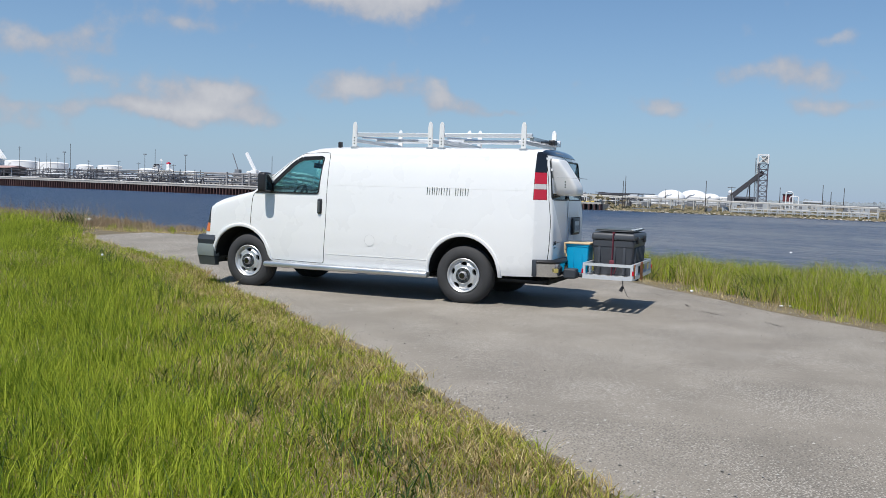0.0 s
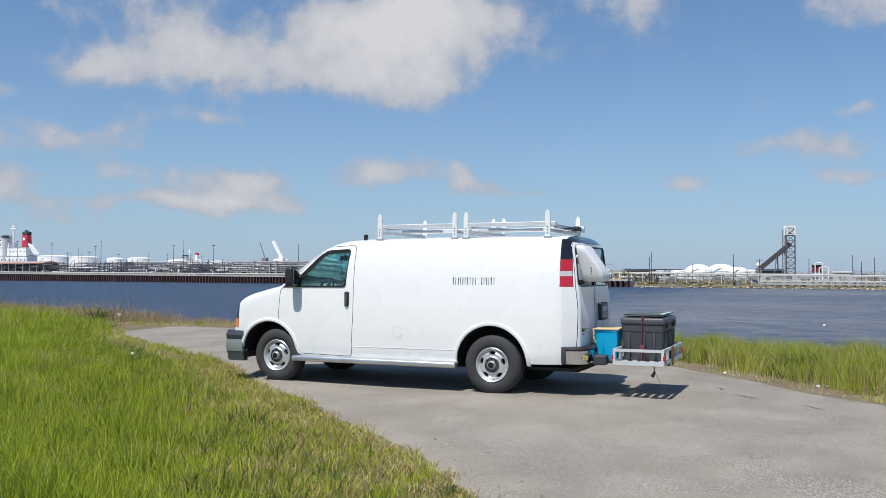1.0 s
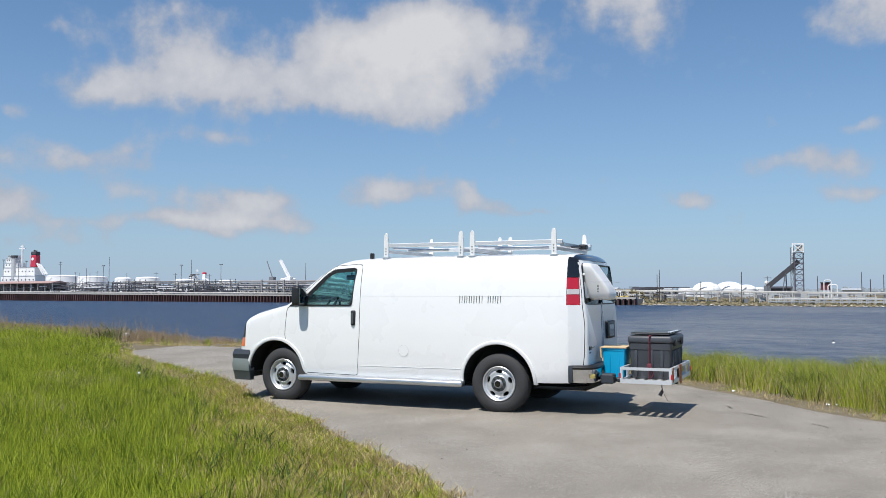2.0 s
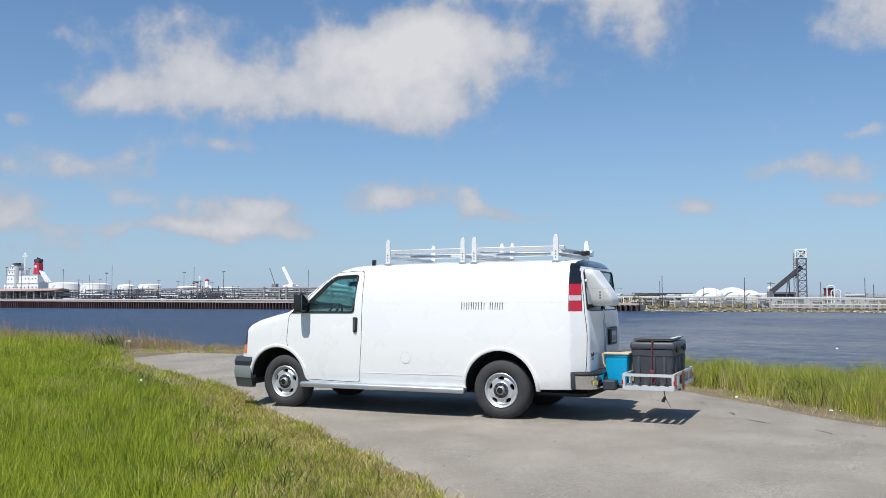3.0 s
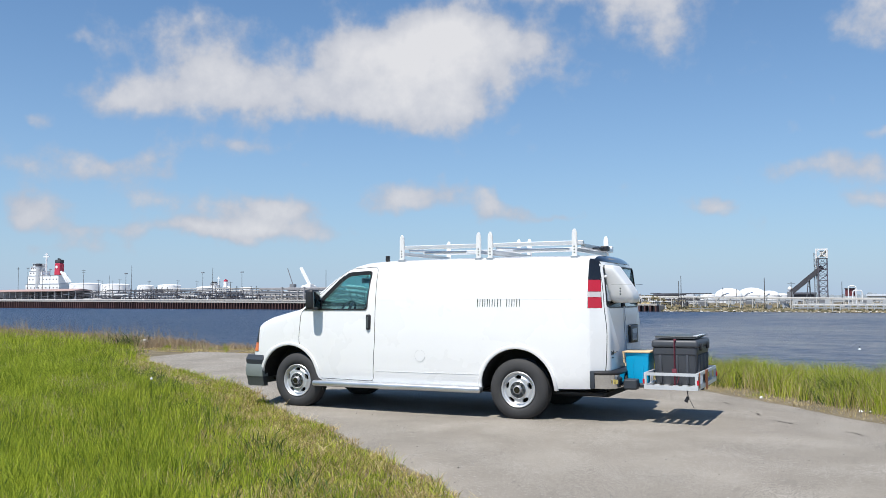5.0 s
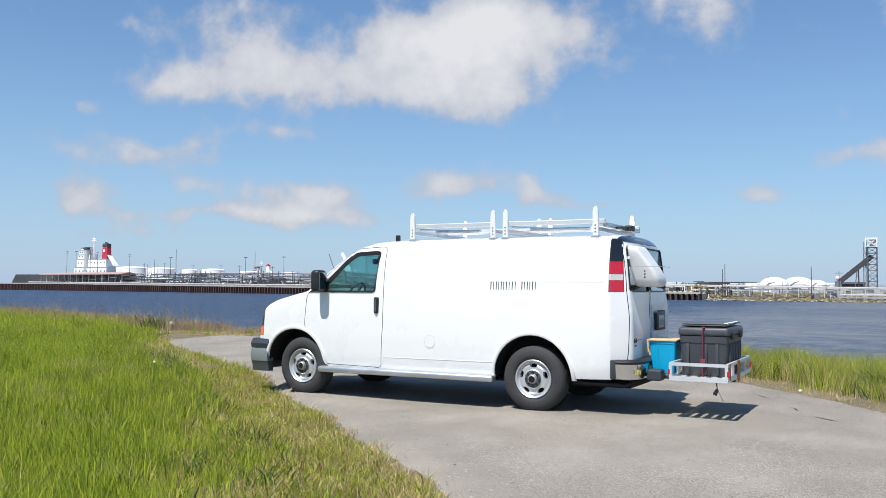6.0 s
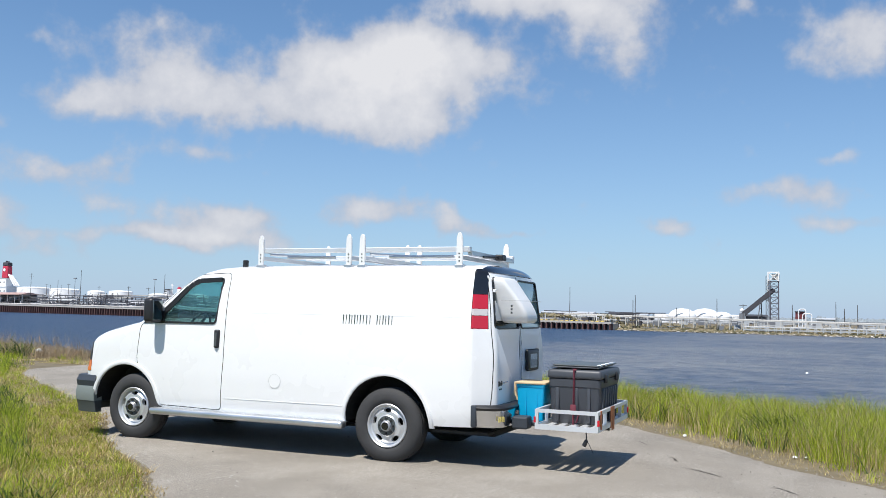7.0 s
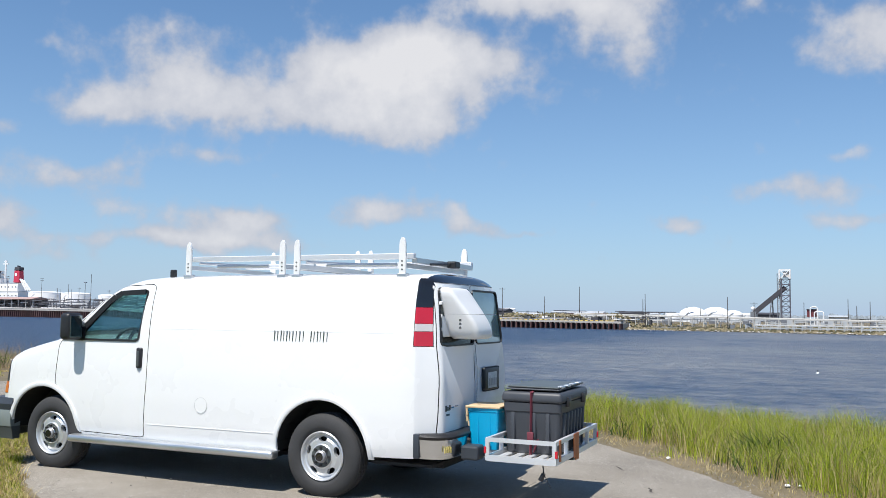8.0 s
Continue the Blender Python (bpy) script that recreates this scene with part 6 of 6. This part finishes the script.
# ---- grass on both sides of the road ----
def grass_mat(name, lo, hi, tip):
    m = mat(name, lo, 0.75, vary=0.0, scale=1.1, fine=6, color2=hi, island=0.75, spec=0.2)
    nt = m.node_tree
    b = nt.nodes["Principled BSDF"]
    b.inputs["Subsurface Weight"].default_value = 0.0
    tr = nt.nodes.new("ShaderNodeBsdfTranslucent")
    col = b.inputs["Base Color"].links[0].from_socket
    nt.links.new(col, tr.inputs["Color"])
    mix = nt.nodes.new("ShaderNodeMixShader")
    mix.inputs[0].default_value = tip
    out = nt.nodes["Material Output"]
    nt.links.new(b.outputs[0], mix.inputs[1])
    nt.links.new(tr.outputs[0], mix.inputs[2])
    nt.links.new(mix.outputs[0], out.inputs["Surface"])
    return m


GREEN = grass_mat("fresh_grass", (0.145, 0.215, 0.016), (0.58, 0.64, 0.075), 0.45)
DRY = grass_mat("dry_grass", (0.27, 0.20, 0.07), (0.70, 0.58, 0.30), 0.3)
VERGE = grass_mat("verge_grass_green", (0.14, 0.18, 0.02), (0.58, 0.55, 0.12), 0.38)
BROWN = grass_mat("brown_straw", (0.22, 0.155, 0.055), (0.66, 0.52, 0.26), 0.28)
WEED = grass_mat("dark_weed", (0.04, 0.08, 0.02), (0.11, 0.16, 0.04), 0.25)
STALK = grass_mat("seed_stalk", (0.28, 0.20, 0.12), (0.46, 0.36, 0.24), 0.2)


def patches(x, y):
    """Slow uneven field between 0 and 1."""
    return 0.5 + 0.25 * np.sin(x * 1.7 + 2.1 * np.sin(y * 0.8)) * np.cos(y * 1.9 + 1.3 * np.sin(x * 1.1)) + 0.25 * np.sin(x * 4.3 + y * 3.1 + 2 * np.sin(x * 2.3 - y * 1.7))


def blades(name, label, category, m, xy, height, width, lean, seed, kind="stuff"):
    """Curved grass blades, two quads and a tip each, as one object."""
    rng = np.random.default_rng(seed)
    n = len(xy)
    h = height * rng.uniform(0.45, 1.25, n) * (0.62 + 0.7 * patches(xy[:, 0] * 0.8 + 3, xy[:, 1] * 0.8))
    a = rng.uniform(0, 2 * np.pi, n)
    b = rng.uniform(0, 2 * np.pi, n)
    l = lean * rng.uniform(0.2, 1.4, n) * h
    w = width * rng.uniform(0.6, 1.3, n)
    dx, dy = np.cos(a) * w, np.sin(a) * w
    lx, ly = np.cos(b) * l, np.sin(b) * l
    z0 = ground_z(xy[:, 0], xy[:, 1]) - 0.01
    co = np.empty((n, 5, 3))
    for k, (t, f) in enumerate(((0, 1), (0, -1), (0.55, -0.75), (0.55, 0.75), (1, 0))):
        co[:, k, 0] = xy[:, 0] + dx * f + lx * t * t
        co[:, k, 1] = xy[:, 1] + dy * f + ly * t * t
        co[:, k, 2] = z0 + h * t * (1 - 0.15 * lean * t)
    i = np.arange(n) * 5
    loops = np.stack([i, i + 1, i + 2, i + 3, i + 3, i + 2, i + 4], 1).ravel()
    me = bpy.data.meshes.new(name)
    me.vertices.add(n * 5)
    me.vertices.foreach_set("co", co.ravel())
    me.loops.add(n * 7)
    me.loops.foreach_set("vertex_index", loops.astype(np.int32))
    me.polygons.add(n * 2)
    st = np.stack([np.arange(n) * 7, np.arange(n) * 7 + 4], 1).ravel()
    me.polygons.foreach_set("loop_start", st.astype(np.int32))
    me.update(calc_edges=True)
    me.validate()
    me.materials.append(m)
    ob = new(name, me)
    return tagged(ob, label, category, kind=kind)


def sown(n, x0, x1, y0, y1, seed, keep):
    rng = np.random.default_rng(seed)
    p = np.stack([rng.uniform(x0, x1, n), rng.uniform(y0, y1, n)], 1)
    # gather into tufts
    p += rng.normal(0, 0.03, p.shape)
    g = edge_gap(p[:, 0], p[:, 1])
    c = p[:, 1] - line_at(CREST, p[:, 0])
    pr = keep(p[:, 0], p[:, 1], g, c)
    return p[rng.random(n) < pr]


def tufted(n, per, r, x0, x1, y0, y1, seed, keep):
    """Blades in separate tufts: n centres sown, per blades round each within about r."""
    c = sown(n, x0, x1, y0, y1, seed, keep)
    rng = np.random.default_rng(seed + 500)
    size = rng.uniform(0.4, 1.5, len(c))
    k = np.repeat(np.arange(len(c)), np.maximum(3, (per * size).astype(int)))
    return c[k] + rng.normal(0, 1, (len(k), 2)) * (r * size[k])[:, None]


def left_side(x, y):
    return (y < 7.3 + (-x - 13) * 0.6) & (x + y < 4.5)


# lush tall grass on the viewer's side
AWAY = lambda x, y, r: np.hypot(x - 4.1, y + 11) > r
p = sown(960000, -18, 3.5, -12, 9, 1, lambda x, y, g, c: left_side(x, y) * (c < 0.6) * step(0.9, 2.8, g + 1.5 * (patches(x, y) - 0.5)) * np.where(np.hypot(x - 4, y + 11) < 10, 1.0, 0.6) * (0.45 + 0.55 * patches(x * 2.1, y * 2.1 + 4)) * AWAY(x, y, 1.5))
blades("tall_grass", "tall lush green grass beside the lane", "grass", GREEN, p, 0.235, 0.0032, 0.45, 2)
p = tufted(7600, 26, 0.055, -18, 3.5, -12, 9, 51, lambda x, y, g, c: left_side(x, y) * (c < 0.6) * step(0.5, 2.2, g) * AWAY(x, y, 1.5))
blades("grass_tufts", "upright tufts of taller green grass", "grass", GREEN, p, 0.29, 0.0034, 0.42, 52)
p = sown(300000, -18, 4.5, -12, 9, 3, lambda x, y, g, c: left_side(x, y) * (c < 0.6) * (g > 0.0) * (1 - step(1.8, 3.4, g)) * (0.15 + 0.85 * step(0.3, 0.8, patches(x * 1.4, y * 1.4))) * AWAY(x, y, 1.2))
blades("short_green_grass", "short green grass at the lane's edge", "grass", GREEN, p, 0.085, 0.0035, 0.9, 4)
p = tufted(6500, 24, 0.05, -18, 4.5, -12, 9, 53, lambda x, y, g, c: left_side(x, y) * (c < 0.6) * (g > 0.1 - 0.22 * patches(x * 2.6, y * 2.6)) * (1 - step(2.2, 3.6, g)) * (0.25 + 0.75 * patches(x * 1.2 + 2, y * 1.2)) * AWAY(x, y, 1.2))
blades("edge_tufts", "small green tufts in the worn verge", "grass", GREEN, p, 0.15, 0.0036, 0.7, 54)
p = tufted(4500, 26, 0.055, -18, 4.5, -12, 9, 55, lambda x, y, g, c: left_side(x, y) * (c < 0.6) * (g > 0.1 - 0.25 * patches(x * 2.6, y * 2.6)) * (1 - 0.8 * step(1.6, 3.2, g)) * (0.3 + 0.7 * (1 - patches(x * 1.2 + 2, y * 1.2))) * AWAY(x, y, 1.2))
blades("dry_tufts", "small straw-coloured tufts in the worn verge", "grass", DRY, p, 0.14, 0.0034, 0.9, 56)
p = sown(520000, -18, 4.5, -12, 9, 5, lambda x, y, g, c: left_side(x, y) * (c < 0.6) * (g > -0.03) * (1 - 0.7 * step(0.9, 2.8, g)) * (0.15 + 0.85 * step(0.25, 0.75, 1 - patches(x * 1.5, y * 1.5))) * AWAY(x, y, 1.2))
blades("dry_grass", "short dry yellowed grass along the lane's edge", "grass", DRY, p, 0.075, 0.0032, 1.2, 6)
p = sown(160000, -18, 3.5, -12, 9, 25, lambda x, y, g, c: left_side(x, y) * (c < 0.6) * (g > 1.5) * step(0.55, 0.8, patches(x * 0.6 + 5, y * 0.6 - 2)) * (np.hypot(x - 4.1, y + 11) > 1.5))
blades("withered_grass", "withered straw patches in the green grass", "grass", DRY, p, 0.24, 0.0033, 0.6, 26)
p = sown(150000, -18, 3.5, -12, 9, 27, lambda x, y, g, c: left_side(x, y) * (c < 0.6) * (g > 0.8) * (0.2 + 0.8 * step(0.5, 0.85, patches(x * 1.3 - 4, y * 1.3 + 1))) * (np.hypot(x - 4.1, y + 11) > 1.5))
blades("broad_weeds", "broad dark weeds among the grass", "weeds", WEED, p, 0.21, 0.006, 1.0, 28)
p = sown(60000, -9, 16, -6, 13, 29, lambda x, y, g, c: (x + y > 4.5) * (c < 0.5) * (g > 0.5) * step(0.6, 0.85, patches(x * 1.1 - 4, y * 1.1 + 1)))
blades("broad_weeds", "broad dark weeds in the bank grass", "weeds", WEED, p, 0.36, 0.008, 0.9, 30)
# the close verge, a dense mat of short green and straw blades
p = sown(230000, -7, 4.5, -11, 2.5, 65, lambda x, y, g, c: left_side(x, y) * (g > 0.06 * patches(x * 6, y * 6)) * (1 - 0.9 * step(1.8, 3.2, g)) * (0.4 + 0.6 * patches(x * 2.0 + 1, y * 2.0)) * AWAY(x, y, 1.2))
blades("verge_grass", "dense short green verge grass beside the lane", "grass", VERGE, p, 0.10, 0.0042, 0.75, 66)
p = sown(340000, -7, 4.5, -11, 2.5, 67, lambda x, y, g, c: left_side(x, y) * (g > 0.12 - 0.28 * patches(x * 3.1, y * 3.1)) * (1 - 0.8 * step(1.8, 3.2, g)) * (0.3 + 0.7 * (1 - patches(x * 2.0 + 1, y * 2.0))) * AWAY(x, y, 1.2))
blades("verge_straw", "dense short brown straw in the verge", "grass", BROWN, p, 0.08, 0.0042, 0.9, 68)
# the strip between the lane and the water
p = sown(760000, -9, 16, -6, 13, 7, lambda x, y, g, c: (x + y > 4.5) * (c < 0.5) * step(0.35, 1.1, g + 0.5 * (patches(x * 1.6, y * 1.6) - 0.5)) * (0.55 + 0.45 * patches(x * 1.7, y * 1.7)))
blades("bank_grass", "tall bright green grass between lane and water", "grass", GREEN, p, 0.44, 0.0027, 0.5, 8)
p = sown(330000, -9, 16, -6, 13, 41, lambda x, y, g, c: (x + y > 4.5) * (c < 0.5) * step(0.25, 0.9, g) * (0.35 + 0.65 * patches(x * 0.7 + 2, y * 0.7)))
blades("bank_straw", "pale straw blades among the tall bank grass", "grass", DRY, p, 0.42, 0.0027, 0.55, 42)
p = sown(260000, -9, 16, -6, 13, 9, lambda x, y, g, c: (x + y > 4.5) * (c < 0.5) * (g > -0.02) * (1 - 0.85 * step(0.2, 0.8, g)) * (0.5 + 0.5 * patches(x, y)))
blades("bank_edge_grass", "dry trodden grass by the lane's kerbless edge", "grass", DRY, p, 0.07, 0.003, 1.4, 10)
p = tufted(900, 30, 0.06, -9, 16, -6, 13, 57, lambda x, y, g, c: (x + y > 4.5) * (c < 0.5) * (g > 0.1) * (1 - 0.8 * step(0.5, 1.2, g)))
blades("edge_tufts", "small green tufts along the lane's edge", "grass", GREEN, p, 0.16, 0.0036, 0.7, 58)
p = sown(30000, -9, 16, -6, 13, 11, lambda x, y, g, c: (x + y > 4.5) * (c < 0.8) * (g > 0.8) * patches(x, y))
blades("seed_grass", "pale seed stalks above the grass", "grass", STALK, p, 0.55, 0.002, 0.35, 12)
# thin cover behind and beside the viewer
p = sown(80000, -40, 30, -45, 9, 35, lambda x, y, g, c: (g > 0.0) * (c < 0) * ((y < -10.5) | (x < -17.5) | (x > 4.0)) * (x + y < 4.5) * 0.9)
blades("meadow_grass", "green meadow grass spreading back from the lane", "grass", GREEN, p, 0.2, 0.011, 0.8, 36)
p = sown(70000, -10, 14, -20, -9.5, 71, lambda x, y, g, c: (g > 0.0) * (x + y < 4.5) * (0.3 + 0.7 * patches(x, y)) * ((y < -11.5) | (x > 2.2)))
blades("meadow_turf", "short green turf around the meadow's edge", "grass", VERGE, p, 0.09, 0.007, 0.8, 72)
# dry weeds at the crest where the lane ends
p = sown(300000, -40, -6, 4, 26, 13, lambda x, y, g, c: (c > -2.6) * (c < 0.7) * (g > 0.05) * np.where(x < -17.0, 0.9, 0.7 * step(0.62, 0.85, patches(x * 0.55 + 1, y * 0.9))) * (0.2 + 0.8 * patches(x, y)))
blades("crest_weeds", "dry brown weeds on the bank's crest", "weeds", STALK, p, 0.30, 0.005, 0.7, 14)
p = sown(150000, -22, -5, 7, 15, 61, lambda x, y, g, c: (c < 0.6) * (g > 0.0) * (x + y > -10) * step(0.35, 0.7, patches(x * 0.9, y * 1.3)) * 0.8)
blades("crest_turf", "short dry turf past the end of the lane", "grass", DRY, p, 0.07, 0.005, 1.2, 62)
p = tufted(150, 34, 0.07, -22, -5, 8, 15, 63, lambda x, y, g, c: (c < 0.6) * (c > -3.0) * (g > 0.1) * patches(x * 0.8 + 2, y))
blades("crest_tufts", "green tufts past the end of the lane", "grass", GREEN, p, 0.2, 0.005, 0.7, 64)
p = sown(120000, -40, -12, 2, 26, 15, lambda x, y, g, c: (c > -9) * (c < -0.5) * (x < -12.5) * (g > 0.3) * (x + y < -7.6 + 2.0 * patches(x, y)) * 0.8)
blades("crest_grass", "green grass towards the bank's crest", "grass", GREEN, p, 0.30, 0.006, 0.5, 16)
p = sown(22000, -40, -16.5, 4, 26, 19, lambda x, y, g, c: (c > -1.8) * (c < 0.3) * (patches(x, y) > 0.4))
blades("tall_weeds", "tall thin dry stalks on the bank's crest", "weeds", STALK, p, 0.75, 0.004, 0.35, 20)


def clump(name, label, category, m, x, y, n, spread, h, w, seed):
    rng = np.random.default_rng(seed)
    p = np.stack([rng.normal(x, spread, n), rng.normal(y, spread, n)], 1)
    blades(name, label, category, m, p, h, w, 0.9, seed)


clump("weed_clump", "dark leafy weed clump in the bank grass", "weed", WEED, 3.6, 4.4, 260, 0.22, 0.42, 0.011, 30)
clump("weed_clump", "small dark weed at the lane's edge", "weed", WEED, 1.55, -5.0, 70, 0.05, 0.10, 0.008, 31)
clump("shrub", "dark green shrub on the bank's crest", "shrub", WEED, -18.5, 11.7, 130, 0.26, 0.62, 0.011, 32)
clump("shrub", "dry brown shrub stalks on the bank's crest", "shrub", STALK, -18.7, 11.7, 160, 0.34, 0.7, 0.006, 37)
clump("shrub", "small green shrub by the end of the lane", "shrub", WEED, -12.6, 11.9, 90, 0.12, 0.4, 0.014, 33)
clump("weed_clump", "dry tuft by the end of the lane", "weed", STALK, -14.2, 12.3, 500, 0.4, 0.25, 0.005, 34)
clump("weed_clump", "dry tuft by the end of the lane", "weed", STALK, -17.6, 12.6, 900, 0.6, 0.35, 0.005, 35)


def build_stone(x, y, z, s, m, label, name, seed):
    rng = np.random.default_rng(seed)
    bm = bmesh.new()
    bmesh.ops.create_icosphere(bm, subdivisions=2, radius=s)
    for v in bm.verts:
        v.co *= rng.uniform(0.75, 1.15)
        v.co.z *= 0.55
    ob = part(name, bm, m, None, smooth=40)
    ob.location = (x, y, z + s * 0.3)
    tagged(ob, label, "stone" if name == "stone" else "litter")


build_stone(-18.2, 12.3, 0.12, 0.13, RUBBLE, "pale stone on the bank's crest", "stone", 1)
build_stone(4.0, 2.72, -0.01, 0.03, WHITE, "crumpled white litter in the grass edge", "litter", 2)
build_stone(4.12, 2.78, -0.01, 0.022, WHITE, "crumpled white litter in the grass edge", "litter", 3)
build_stone(2.6, 3.9, 0.0, 0.03, WHITE, "small white litter at the lane's edge", "litter", 4)


def build_flower():
    f = thing("seed_head", "white dandelion seed head in the grass", "flower", (-5.84, -0.335, 0))
    bm = bmesh.new()
    tube(bm, (0, 0, -0.02), (0, 0, 0.33), 0.004, 6)
    part("stem", bm, WEED, f)
    bm = bmesh.new()
    bmesh.ops.create_icosphere(bm, subdivisions=2, radius=0.02, matrix=Matrix.Translation((0, 0, 0.35)))
    part("head", bm, WHITE, f)


build_flower()


def build_float():
    f = thing("float", "small white mooring float on the water", "float", (3.9, 79, WATER_Z))
    bm = bmesh.new()
    bmesh.ops.create_uvsphere(bm, u_segments=14, v_segments=8, radius=0.13)
    part("ball", bm, WHITE, f, smooth=60)
    bm = bmesh.new()
    tube(bm, (0, 0, 0.15), (0, 0, 0.3), 0.04, 8)
    part("eye", bm, BLACK, f)


build_float()


# loose chips of stone on the lane, thickest along its edges
rng = np.random.default_rng(41)
p = np.stack([rng.uniform(-9, 9, 60000), rng.uniform(-8, 9, 60000)], 1)
gap = edge_gap(p[:, 0], p[:, 1])
p = p[(gap < 0.12) & (rng.random(len(p)) < 0.05 + 0.6 * np.exp(-np.abs(gap) * 3.5))]
GRIT = mat("loose_grit", (0.26, 0.24, 0.21), 0.9, vary=0.3, scale=2, fine=50, color2=(0.42, 0.40, 0.36), island=0.9)
scatter_stuff("loose_gravel", "loose pale gravel along the lane's edges", "gravel", GRIT, [(x, y, 0.012) for x, y in p], 0.010, 0.6, 5)
